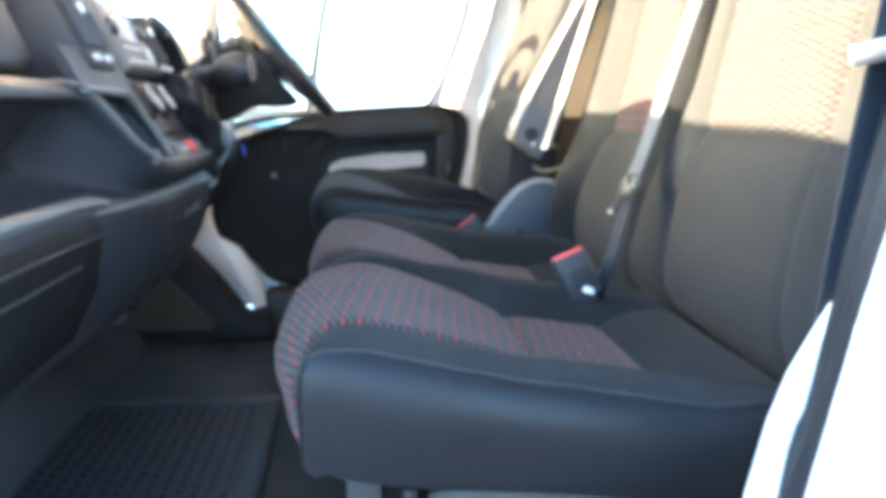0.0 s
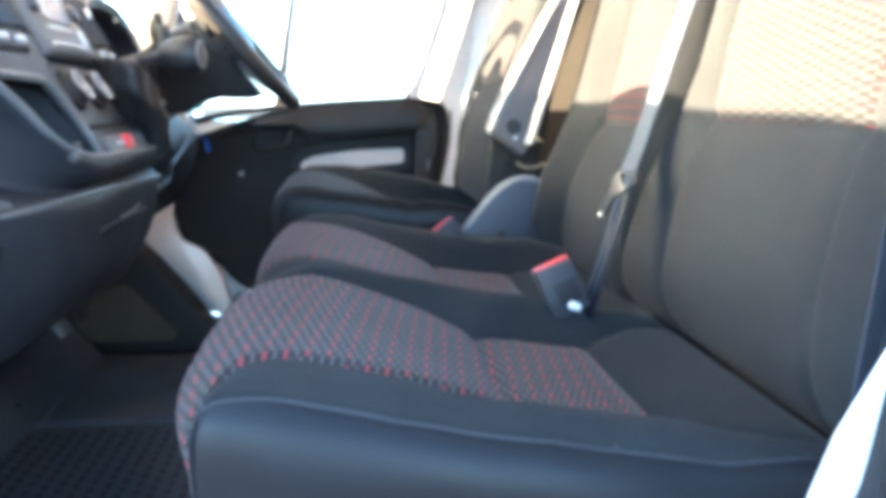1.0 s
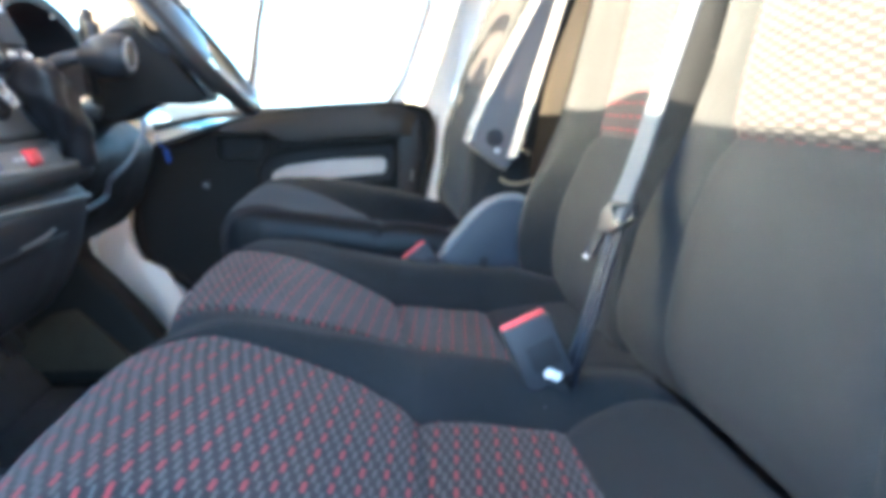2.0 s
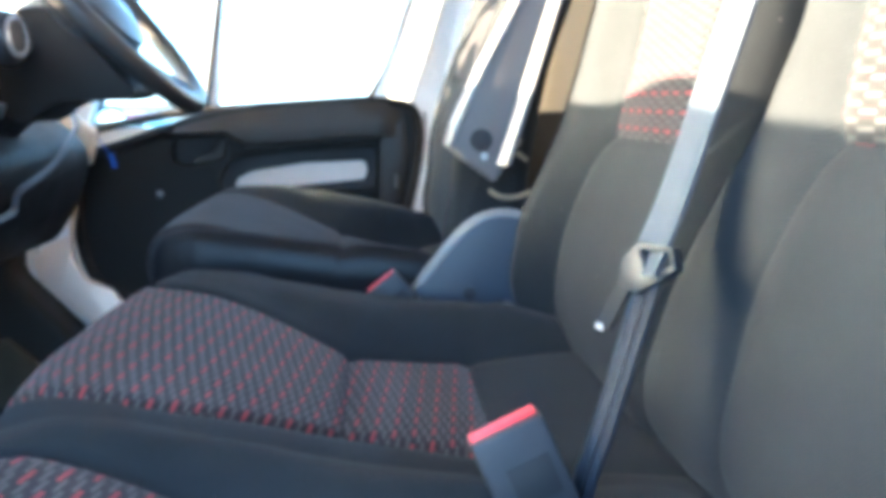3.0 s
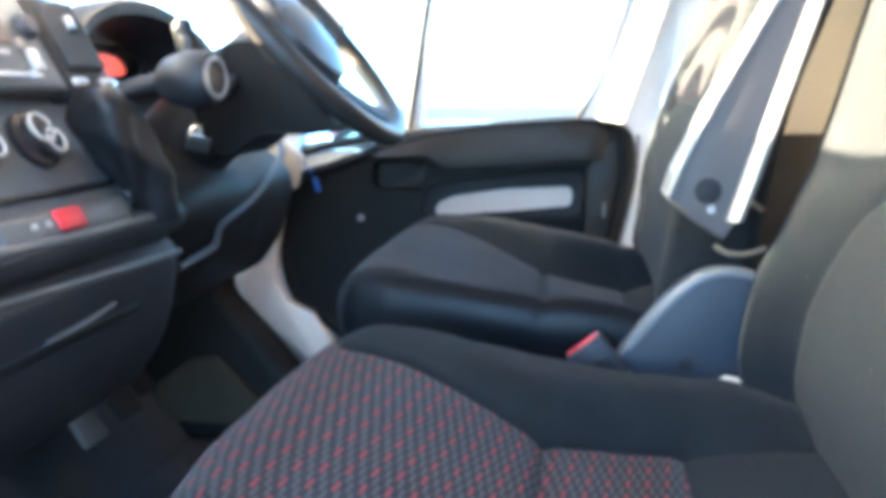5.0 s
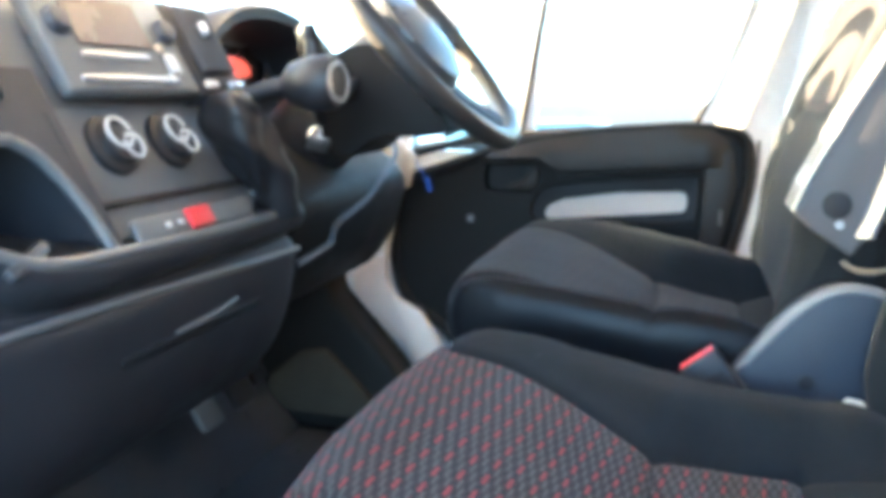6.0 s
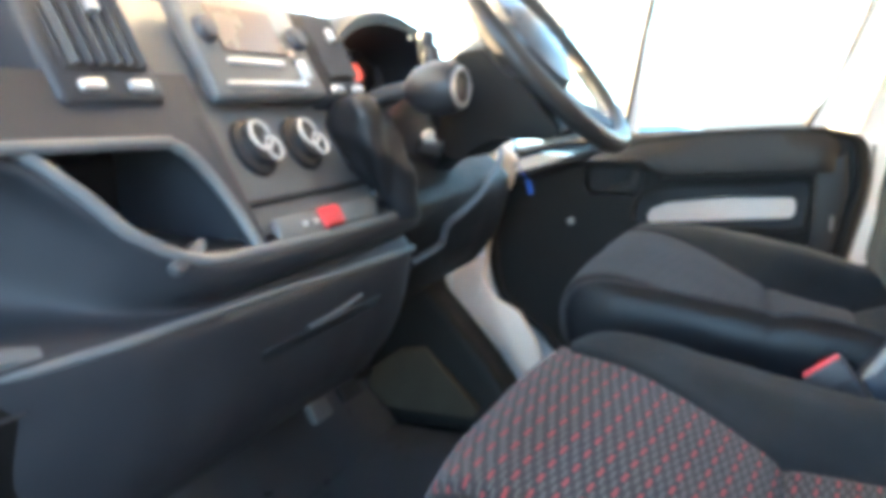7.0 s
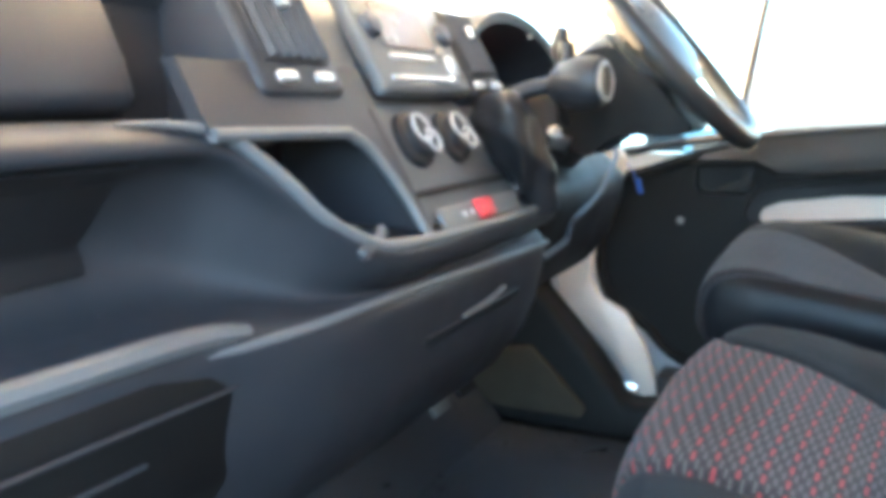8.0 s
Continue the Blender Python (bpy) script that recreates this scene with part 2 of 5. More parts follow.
def prism(profile, lo, hi, axis="y", bevel=0.0, seg=2):
    """A polygon pulled along an axis: profile of (x, z) for y, (y, z) for x, (x, y) for z."""
    bm = bmesh.new()
    def place(p, h):
        return {"y": (p[0], h, p[1]), "x": (h, p[0], p[1]), "z": (p[0], p[1], h)}[axis]
    a = [bm.verts.new(place(p, lo)) for p in profile]
    b = [bm.verts.new(place(p, hi)) for p in profile]
    n = len(profile)
    for i in range(n):
        bm.faces.new((a[i], a[(i + 1) % n], b[(i + 1) % n], b[i]))
    bm.faces.new(a[::-1])
    bm.faces.new(b)
    bmesh.ops.recalc_face_normals(bm, faces=bm.faces[:])
    if bevel:
        bmesh.ops.bevel(bm, geom=bm.edges[:], offset=bevel, segments=seg, affect="EDGES", profile=0.5, clamp_overlap=True)
    return bm


def spline(pts, n, closed=False):
    """n points on a Catmull-Rom curve through pts."""
    P = [Vector(p) for p in pts]
    m = len(P)
    spans = m if closed else m - 1
    out = []
    for k in range(n):
        u = k / (n if closed else n - 1) * spans
        i = min(int(u), spans - 1)
        f = u - i
        def at(j):
            return P[j % m] if closed else P[min(max(j, 0), m - 1)]
        p0, p1, p2, p3 = at(i - 1), at(i), at(i + 1), at(i + 2)
        out.append(0.5 * (2 * p1 + (p2 - p0) * f + (2 * p0 - 5 * p1 + 4 * p2 - p3) * f * f + (3 * p1 - p0 - 3 * p2 + p3) * f ** 3))
    return out


def tube(pts, radius, sides=10, n=0, bm=None):
    """A round bar along points; radius is a number or a list for the points given."""
    P = [Vector(p) for p in pts]
    rad = radius if isinstance(radius, (list, tuple)) else [radius] * len(P)
    if n:
        rr = spline([(r, 0, 0) for r in rad], n)
        P = spline(P, n)
        rad = [r.x for r in rr]
    out = bm or bmesh.new()
    rings = []
    ref = None
    for i, p in enumerate(P):
        d = (P[min(i + 1, len(P) - 1)] - P[max(i - 1, 0)]).normalized()
        if ref is None:
            ref = d.orthogonal().normalized()
        a = (ref - d * ref.dot(d)).normalized()
        ref = a
        b = d.cross(a)
        rings.append([out.verts.new(p + rad[i] * (a * math.cos(2 * math.pi * k / sides) + b * math.sin(2 * math.pi * k / sides))) for k in range(sides)])
    for r, s in zip(rings, rings[1:]):
        for k in range(sides):
            out.faces.new((r[k], r[(k + 1) % sides], s[(k + 1) % sides], s[k]))
    out.faces.new(rings[0][::-1])
    out.faces.new(rings[-1])
    return out


def strap(pts, wide, width=0.046, thick=0.0016, n=24, hump=1.2):
    """A flat band along points, its breadth along the vector wide, with two long ridges."""
    P = spline(pts, n)
    bm = bmesh.new()
    w = Vector(wide).normalized()
    rings = []
    for i, p in enumerate(P):
        d = (P[min(i + 1, n - 1)] - P[max(i - 1, 0)]).normalized()
        a = (w - d * w.dot(d)).normalized() * width / 2
        b = d.cross(a).normalized() * thick / 2
        rings.append([bm.verts.new(p + q) for q in (a + b, a * 0.55 + b * hump, b * 0.7, -a * 0.55 + b * hump, -a + b, -a - b, -a * 0.55 - b * hump, -b * 0.7, a * 0.55 - b * hump, a - b)])
    for r, s in zip(rings, rings[1:]):
        for k in range(10):
            bm.faces.new((r[k], r[(k + 1) % 10], s[(k + 1) % 10], s[k]))
    bm.faces.new(rings[0][::-1])
    bm.faces.new(rings[-1])
    return bm


def lathe(profile, at, axis, sides=24, bm=None, hollow=False):
    """Rings of (radius, distance along the axis) round a line from at."""
    out = bm or bmesh.new()
    d = Vector(axis).normalized()
    a = d.orthogonal().normalized()
    b = d.cross(a)
    rings = [[out.verts.new(Vector(at) + d * h + r * (a * math.cos(2 * math.pi * k / sides) + b * math.sin(2 * math.pi * k / sides))) for k in range(sides)] for r, h in profile]
    for r, s in zip(rings, rings[1:]):
        for k in range(sides):
            out.faces.new((r[k], r[(k + 1) % sides], s[(k + 1) % sides], s[k]))
    if hollow:
        for k in range(sides):
            out.faces.new((rings[-1][k], rings[-1][(k + 1) % sides], rings[0][(k + 1) % sides], rings[0][k]))
    else:
        out.faces.new(rings[0][::-1])
        out.faces.new(rings[-1])
    return out


# ---- upholstery: a closed side profile, with crowned edges, cut into sewn panels ----
class Pad:
    """A seat cushion or backrest. profile: closed (x, z) curve; seam(u): half breadth of the middle panels along it."""

    def __init__(self, profile, y0, half, seam, cuts, edge=0.035, crown=0.0, count=160, round_front=0.0, steep=1.0):
        self.c = spline([(x, 0, z) for x, z in profile], count, closed=True)
        self.n, self.y0, self.half, self.seam, self.cuts, self.edge, self.crown, self.round_front = count, y0, half, seam, cuts, edge, crown, round_front
        self.steep = steep           # 1: the edge rolls over fully; less: it stops at a seam
        self.flat = 0                 # the side (1 or -1) that butts against its neighbour and stays square
        self.dip = 0.006              # how deep the seams are drawn in
        self.fall = 0.0               # how much of the bolster's height is lost again towards its edge
        self.spread = None            # how much wider the far side is at each point of the profile
        self.seam_low = None          # the seam on the other side, where it differs
        self.xmin = min(c.x for c in self.c)
        area = sum(self.c[i].x * self.c[(i + 1) % count].z - self.c[(i + 1) % count].x * self.c[i].z for i in range(count))
        self.sign = 1 if area > 0 else -1
        self.length = [0.0]
        for i in range(count):
            self.length.append(self.length[-1] + (self.c[(i + 1) % count] - self.c[i]).length)

    def place(self, i, y):
        p = self.c[i % self.n]
        t = self.c[(i + 1) % self.n] - self.c[(i - 1) % self.n]
        nrm = Vector((t.z, 0, -t.x)).normalized() * self.sign
        q = 0.0 if y * self.flat > 0 else max(0.0, (abs(y) - (self.half - self.edge)) / self.edge)
        drop = self.edge * 0.9 * (1 - math.sqrt(max(0.0, 1 - min(q * self.steep, 1.0) ** 2)))
        b = (self.seam_low or self.seam)(i / self.n) if y < 0 else self.seam(i / self.n)
        d = abs(abs(y) - b)
        drop += self.dip * math.exp(-(d / 0.0055) ** 2)
        for cut in self.cuts:
            if abs(y) < b + 0.01:
                k = abs(self.length[i % self.n] - self.length[int(cut * self.n)])
                drop += 0.005 * math.exp(-(k / 0.007) ** 2)
        if abs(y) > b:
            f = (abs(y) - b) / max(self.half - b, 1e-4)
            rise = self.crown(p, y) if callable(self.crown) else self.crown
            g = min(f / 0.55, 1.0)
            drop -= rise * g * g * (3 - 2 * g) * (1 - self.fall * max(0.0, (f - 0.55) / 0.45) ** 2)
        drop += 0.0012 * noise.noise(Vector((p.x * 14, (y + self.y0) * 14, p.z * 14)))
        drop += 0.0016 * noise.noise(Vector((p.x * 6 + 3, (y + self.y0) * 5, p.z * 6)))
        fwd = max(0.0, 1 - (p.x - self.xmin) / 0.22)
        tuck = self.round_front * fwd * (abs(y) / self.half) ** 3
        wider = self.spread(p) * (max(0.0, y) / self.half) ** 2 if self.spread else 0.0
        return Vector((p.x + tuck, y + wider + self.y0, p.z)) - nrm * drop

    def panel(self, i0, i1, ya, yb, nv=12):
        """Rows i0..i1 of the profile between the half breadths ya(u) and yb(u), with cloth coordinates."""
        bm = bmesh.new()
        uv = bm.loops.layers.uv.new("cloth")
        rows = []
        coords = {}
        for i in range(i0, i1 + 1):
            row = []
            for k in range(nv + 1):
                f = 0.5 - 0.5 * math.cos(math.pi * k / nv)
                y = ya(i / self.n) * (1 - f) + yb(i / self.n) * f
                v = bm.verts.new(self.place(i, y))
                coords[v] = (self.length[i % self.n] if i < self.n else self.length[-1], y)
                row.append(v)
            rows.append(row)
        for r, s in zip(rows, rows[1:]):
            for k in range(nv):
                fc = bm.faces.new((r[k], r[k + 1], s[k + 1], s[k]))
                for lp in fc.loops:
                    lp[uv].uv = coords[lp.vert]
        return bm

    def flank(self, side, y, bulge, nose):
        """The upright side below the edge seam: bulging out under the seam, tucked in towards the bottom."""
        bm = bmesh.new()
        front = min(range(self.n), key=lambda i: self.c[i].x)
        rear = next(i for i in range(self.n - 1, front, -1) if self.c[i].x < self.c[0].x - 0.004)
        rows = []
        for i in range(front + 1):
            j = min(range(front, rear + 1), key=lambda k: abs(self.c[k].x - self.c[i].x))
            a, b = self.place(i, side * y), self.place(j, side * y)
            ease = min(1.0, (self.c[i].x - self.xmin) / nose + 1e-4) ** 0.5
            row = []
            for k in range(15):
                v = k / 14
                w = math.sqrt(1 - (1 - min(v / 0.4, 1.0)) ** 2) if v < 0.4 else 1 - 0.75 * ((v - 0.4) / 0.6) ** 2
                row.append(bm.verts.new(a.lerp(b, v) + Vector((0, side * bulge * ease * w, 0))))
            rows.append(row)
        for r, s in zip(rows, rows[1:]):
            for k in range(14):
                bm.faces.new((r[k], r[k + 1], s[k + 1], s[k]))
        bmesh.ops.remove_doubles(bm, verts=bm.verts, dist=0.0002)
        return bm

    def cap(self, side, bulge=0.009):
        """The flat flank at one edge, with a slight belly."""
        bm = bmesh.new()
        ring = [bm.verts.new(self.place(i, side * self.half)) for i in range(self.n)]
        mid = sum((v.co for v in ring), Vector()) / self.n
        prev = ring
        for f in (0.94, 0.86, 0.76, 0.64, 0.5, 0.36, 0.2):
            cur = [bm.verts.new(mid + (v.co - mid) * f + Vector((0, side * bulge * (1 - f * f), 0))) for v in ring]
            for k in range(self.n):
                bm.faces.new((prev[k], prev[(k + 1) % self.n], cur[(k + 1) % self.n], cur[k]))
            prev = cur
        bm.faces.new(prev)
        return bm


def merge(*parts):
    out = bmesh.new()
    for b in parts:
        me = bpy.data.meshes.new("tmp")
        b.to_mesh(me)
        b.free()
        out.from_mesh(me)
        bpy.data.meshes.remove(me)
    return out


def along(pad, x, first=True, up=True):
    """The row of a pad's profile on its upper side nearest to x."""
    front = min(range(pad.n), key=lambda i: pad.c[i].x)
    best = min(range(front + 1), key=lambda i: abs(pad.c[i].x - x))
    return best


def cushion(seat, prof, y0, half, seam_pts, x_back, x_join, edge=0.022, crown=0.012, round_front=0.03, cloth=None, low_pts=None, outer=(-1, 1), flat=0, front_rows=22, fall=0.0):
    """A seat cushion: front and rear woven inserts, plain bolsters, vinyl flanks on its outer sides."""
    pad = Pad(prof, y0, half, lambda u: 0.1, [], edge, crown, round_front=round_front, steep=0.86)
    low = low_pts or seam_pts
    def follow(pts):
        xs, hs = [q[0] for q in pts], [q[1] for q in pts]
        return lambda u: float(np.interp(pad.c[int(u * pad.n) % pad.n].x, xs, hs))
    seam, seam_low = follow(seam_pts), follow(low)
    pad.seam, pad.seam_low, pad.flat, pad.fall = seam, seam_low, flat, fall
    i_back, i_join = along(pad, x_back), along(pad, x_join)
    pad.cuts = [i_back / pad.n, i_join / pad.n]
    rim = half - edge * 0.62
    up, down = (lambda u: half if flat > 0 else rim), (lambda u: -half if flat < 0 else -rim)
    neg = lambda f: (lambda u: -f(u))
    front_end = along(pad, -1)            # the foremost row on the upper side
    stop = front_end + front_rows
    cush = part("cushion_cover", merge(
        pad.panel(0, pad.n, seam, up, 12), pad.panel(0, pad.n, down, neg(seam_low), 12),
        pad.panel(0, i_back, neg(seam_low), seam, 14), pad.panel(stop, pad.n, neg(seam_low), seam, 14)), CLOTH, seat, "plain charcoal cloth cover")
    part("rear_insert", pad.panel(i_back, i_join, neg(seam_low), seam, 18), cloth or WEAVE, cush, "grey cloth woven with red stitches")
    part("front_insert", pad.panel(i_join, stop, neg(seam_low), seam, 24), cloth or WEAVE, cush, "grey cloth woven with red stitches")
    for side in outer:
        part("side_panel", pad.flank(side, rim, 0.020, 0.07), VINYL, cush, "smooth dark vinyl")
        part("piping", tube([pad.place(i, side * (rim + 0.0006)) for i in range(0, front_end - 2)], 0.0014, 6), DASH, cush, "thin dark piping")
    return cush


def backrest(seat, prof, y0, half, z_cut, far_pts, low_pts, edge=0.04, crown=0.014, cloth=None, spread=None, dip=0.005):
    """A backrest: woven insert above, plain cloth below, sewn bolsters; (height, half breadth) of the seams on either side."""
    pad = Pad(prof, y0, half, lambda u: 0.1, [], edge, crown)
    pad.spread, pad.dip = spread, dip
    def follow(pts):
        zs, hs = [q[0] for q in pts], [q[1] for q in pts]
        return lambda u: float(np.interp(pad.c[int(u * pad.n) % pad.n].z, zs, hs))
    seam, seam_low = follow(far_pts), follow(low_pts)
    pad.seam, pad.seam_low = seam, seam_low
    zmax = max(range(pad.n), key=lambda i: pad.c[i].z)
    i_cut = min(range(0, zmax), key=lambda i: abs(pad.c[i].z - z_cut))
    pad.cuts = [i_cut / pad.n]
    neg = lambda f: (lambda u: -f(u))
    full = lambda u: half
    back = part("backrest_cover", merge(
        pad.panel(0, pad.n, seam, full, 14), pad.panel(0, pad.n, neg(full), neg(seam_low), 14),
        pad.panel(0, i_cut, neg(seam_low), seam, 16), pad.panel(zmax, pad.n, neg(seam_low), seam, 8), pad.cap(1), pad.cap(-1)), CLOTH, seat, "plain charcoal cloth cover")
    # same cloth as the cushions, dimmed in colour against the sun here
    part("backrest_insert", pad.panel(i_cut, zmax, neg(seam_low), seam, 18), cloth or WEAVE_BACK_DIM, back, "grey cloth woven with red stitches")
    return back


# ---- the setting ----
tagged(part("ground", box((400, 400, 0.2), (0, 0, -0.85)), GROUND), "worn grey asphalt yard round the van", "ground", kind="structure")
floor = tagged(part("floor", box((1.75, 1.80, 0.06), (0.125, 0, -0.03)), DARK), "black cab floor under the mats", "floor", kind="structure")
# closes the cab out of view and bounces warm light on to the cushions
tagged(part("ceiling", box((1.25, 1.86, 0.04), (0.375, 0, 1.30), bevel=0.01), ROOF_BOUNCE), "unseen cab roof, pale and warm to bounce light down", "ceiling", kind="structure")
# out of view, added to keep windscreen light off the backrests
tagged(part("header_shade", prism([(-0.28, 1.275), (-0.20, 1.275), (-0.13, 1.24), (-0.20, 1.12), (-0.235, 1.12)], -0.80, 0.80, bevel=0.01), ROOF_BOUNCE), "unseen header added to cut the light from the windscreen", "trim", kind="structure")
tagged(part("wall_rear", box((0.04, 1.80, 1.28), (0.84, 0, 0.64)), BULKHEAD), "plain tan bulkhead behind the seats", "wall", kind="structure")
tagged(part("wall_front", box((0.05, 1.80, 0.72), (-0.775, 0, 0.36)), DARK), "dark firewall in front of the footwells", "wall", kind="structure")
# driver's side of the body: wall ahead of the door and behind it
tagged(part("wall_right", merge(
    prism([(-0.80, 0.0), (-0.40, 0.0), (-0.40, 0.60), (-0.80, 0.72)], 0.88, 0.93, bevel=0.004),
    prism([(0.425, -0.02), (0.49, -0.02), (0.49, 0.55), (0.58, 1.28), (0.50, 1.28), (0.425, 0.55)], 0.895, 0.94, bevel=0.004),
    prism([(-0.40, -0.10), (0.425, -0.10), (0.425, 0.06), (-0.40, 0.06)], 0.885, 0.945, bevel=0.004)), WHITE), "white painted steel body side", "wall", kind="structure")
tagged(part("wall_left", merge(
    prism([(-0.80, 0.0), (-0.48, 0.0), (-0.48, 0.62), (-0.80, 0.72)], -1.01, -0.88, bevel=0.02),
    prism([(-0.62, 0.66), (-0.44, 0.58), (-0.36, 0.78), (-0.08, 1.28), (-0.22, 1.28)], -1.01, -0.88, bevel=0.02),
    prism([(-0.48, -0.10), (0.40, -0.10), (0.40, 0.04), (-0.48, 0.04)], -0.945, -0.885, bevel=0.004)), WHITE), "white painted steel body side with the open doorway", "wall", kind="structure")

tagged(part("trim_lining", prism([(0.492, -0.02), (0.82, -0.02), (0.82, 1.28), (0.582, 1.28), (0.492, 0.55)], 0.90, 0.94, bevel=0.004), BULKHEAD), "tan lining behind the driver's door", "trim", kind="structure")
# the lining fades into shade down here; a dark panel stands for it
tagged(part("lining_shade", prism([(0.495, -0.02), (0.82, -0.02), (0.82, 0.60), (0.50, 0.60)], 0.886, 0.898, bevel=0.004), TRIM), "dark panel standing for the shade low behind the driver's seat", "trim", kind="structure")
def plate(outer, holes, lo, hi, axis="y"):
    """A flat plate with openings cut right through it."""
    bm = bmesh.new()
    def place(p, h):
        return {"y": (p[0], h, p[1]), "x": (h, p[0], p[1])}[axis]
    edges = []
    for ring in [outer] + holes:
        vs = [bm.verts.new(place(p, lo)) for p in ring]
        edges += [bm.edges.new((vs[i], vs[(i + 1) % len(vs)])) for i in range(len(vs))]
    got = bmesh.ops.triangle_fill(bm, edges=edges, use_beauty=True)
    faces = [g for g in got["geom"] if isinstance(g, bmesh.types.BMFace)]
    ext = bmesh.ops.extrude_face_region(bm, geom=faces)
    shift = (0, hi - lo, 0) if axis == "y" else (hi - lo, 0, 0)
    bmesh.ops.translate(bm, vec=shift, verts=[g for g in ext["geom"] if isinstance(g, bmesh.types.BMVert)])
    return bm


def ring2(pts, n):
    """A smooth closed outline through (a, b) points."""
    return [(p.x, p.z) for p in spline([(a, 0, b) for a, b in pts], n, closed=True)]


def rrect(a0, a1, b0, b1, r, n=5):
    """A rectangle with rounded corners, as an outline."""
    out = []
    for ca, cb, s in ((a1 - r, b1 - r, 0), (a0 + r, b1 - r, 90), (a0 + r, b0 + r, 180), (a1 - r, b0 + r, 270)):
        for k in range(n + 1):
            t = radians(s + 90 * k / n)
            out.append((ca + r * math.cos(t), cb + r * math.sin(t)))
    return out


# passenger doorway: door post, painted flange, rubber seals
post = thing("door_post", "white door post with black rubber seals beside the bench", "door post", kind="structure", at=(0.45, -0.88, 0))
part("post_panel", prism([(0.310, -0.05), (0.66, -0.05), (0.66, 1.28), (0.54, 1.28), (0.425, 0.696), (0.380, 0.504), (0.369, 0.450), (0.350, 0.360)], -1.000, -0.964, bevel=0.010), WHITE, post, "white body paint")
part("inner_flange", prism([(0.320, 0.04), (0.47, 0.04), (0.48, 0.34), (0.45, 0.525), (0.408, 0.500), (0.381, 0.450), (0.369, 0.415), (0.362, 0.385), (0.355, 0.353)], -0.909, -0.893, bevel=0.004), WHITE, post)
part("post_trim", prism([(0.44, 0.04), (0.70, 0.04), (0.74, 1.28), (0.60, 1.28), (0.505, 0.66), (0.452, 0.34)], -0.822, -0.80, bevel=0.006), DASH_GREY, post, "grey plastic trim")
for name, lab, pts, wide, y0, y1 in (("rubber_seal", "black rubber door seal", [(0.330, 0.02), (0.371, 0.370), (0.386, 0.435), (0.398, 0.508), (0.416, 0.600), (0.453, 0.760), (0.57, 1.25)], 0.021, -0.935, -0.913),
                                     ("outer_seal", "grey rubber edge strip", [(0.322, 0.02), (0.362, 0.370), (0.375, 0.430), (0.389, 0.493), (0.411, 0.605), (0.449, 0.765), (0.565, 1.25)], 0.026, -0.960, -0.939)):
    p = spline([(x, 0, z) for x, z in pts], 26)
    part(name, prism([(q.x, q.z) for q in p] + [(q.x + wide, q.z) for q in p[::-1]], y0, y1, bevel=0.007, seg=3), RUBBER if name == "rubber_seal" else DARK, post, lab)

# driver's side: painted aperture flange, arch cover, pillar trim
tagged(part("trim_aperture", prism([(-0.268, 0.56), (-0.284, 0.52), (-0.293, 0.46), (-0.310, 0.362), (-0.352, 0.345), (-0.380, 0.318), (-0.375, 0.277), (-0.342, 0.236), (-0.288, 0.195), (-0.241, 0.145), (-0.203, 0.09), (-0.18, 0.04),
      (-0.150, 0.04), (-0.165, 0.10), (-0.180, 0.145), (-0.198, 0.195), (-0.235, 0.250), (-0.287, 0.275), (-0.308, 0.314), (-0.301, 0.383), (-0.282, 0.47), (-0.262, 0.515), (-0.246, 0.56)], 0.815, 0.835, bevel=0.004), CREAM),
      "cream painted steel edge of the driver's doorway", "trim", kind="structure")
tagged(part("trim_arch", prism([(-0.75, 0.0), (-0.75, 0.40), (-0.47, 0.40), (-0.392, 0.35), (-0.398, 0.295), (-0.333, 0.226), (-0.272, 0.156), (-0.213, 0.075), (-0.15, 0.09), (-0.12, 0.0)], 0.74, 0.838, bevel=0.02, seg=3), TRIM),
      "black plastic wheel arch cover in the footwell", "trim", kind="structure")
for side, y0, y1 in ((1, 0.80, 0.86), (-1, -0.86, -0.80)):
    tagged(part("trim_pillar", prism([(-0.40, 0.64), (-0.30, 0.62), (-0.285, 0.80), (-0.255, 0.92), (-0.10, 1.28), (-0.20, 1.28), (-0.325, 0.92), (-0.378, 0.78)], y0, y1, bevel=0.012, seg=3), BEIGE),
           "beige plastic windscreen pillar trim", "pillar trim", kind="structure")
tagged(part("trim_post", prism([(-0.275, 0.50), (-0.25, 0.50), (-0.235, 0.565), (-0.30, 0.62), (-0.31, 0.56)], 0.775, 0.812, bevel=0.008), BEIGE), "beige plastic trim at the foot of the pillar", "trim", kind="structure")

tagged(part("trim_sill", prism([(-0.16, 0.0), (0.43, 0.0), (0.43, 0.13), (-0.17, 0.13)], 0.80, 0.884, bevel=0.012, seg=3), DARK), "black plastic sill trim under the driver's door", "trim", kind="structure")

# windscreen: a bent pane, darkened to dim the sky light; the sun passes
bm = bmesh.new()
grid = []
for j in range(9):
    v = j / 8
    row = []
    for i in range(17):
        y = -0.86 + 1.72 * i / 16
        bow = 1 - (y / 0.86) ** 2
        row.append(bm.verts.new((-0.62 + 0.42 * v - (0.20 - 0.10 * v) * bow, y, 0.76 + 0.52 * v)))
    grid.append(row)
for r, s in zip(grid, grid[1:]):
    for i in range(16):
        bm.faces.new((r[i], r[i + 1], s[i + 1], s[i]))
bmesh.ops.solidify(bm, geom=bm.faces[:], thickness=0.005)
screen = tagged(part("window_1", bm, SCREEN_GLASS), "unseen bent windscreen, darkened to hold back sky light", "windscreen", kind="structure")
screen.visible_shadow = False


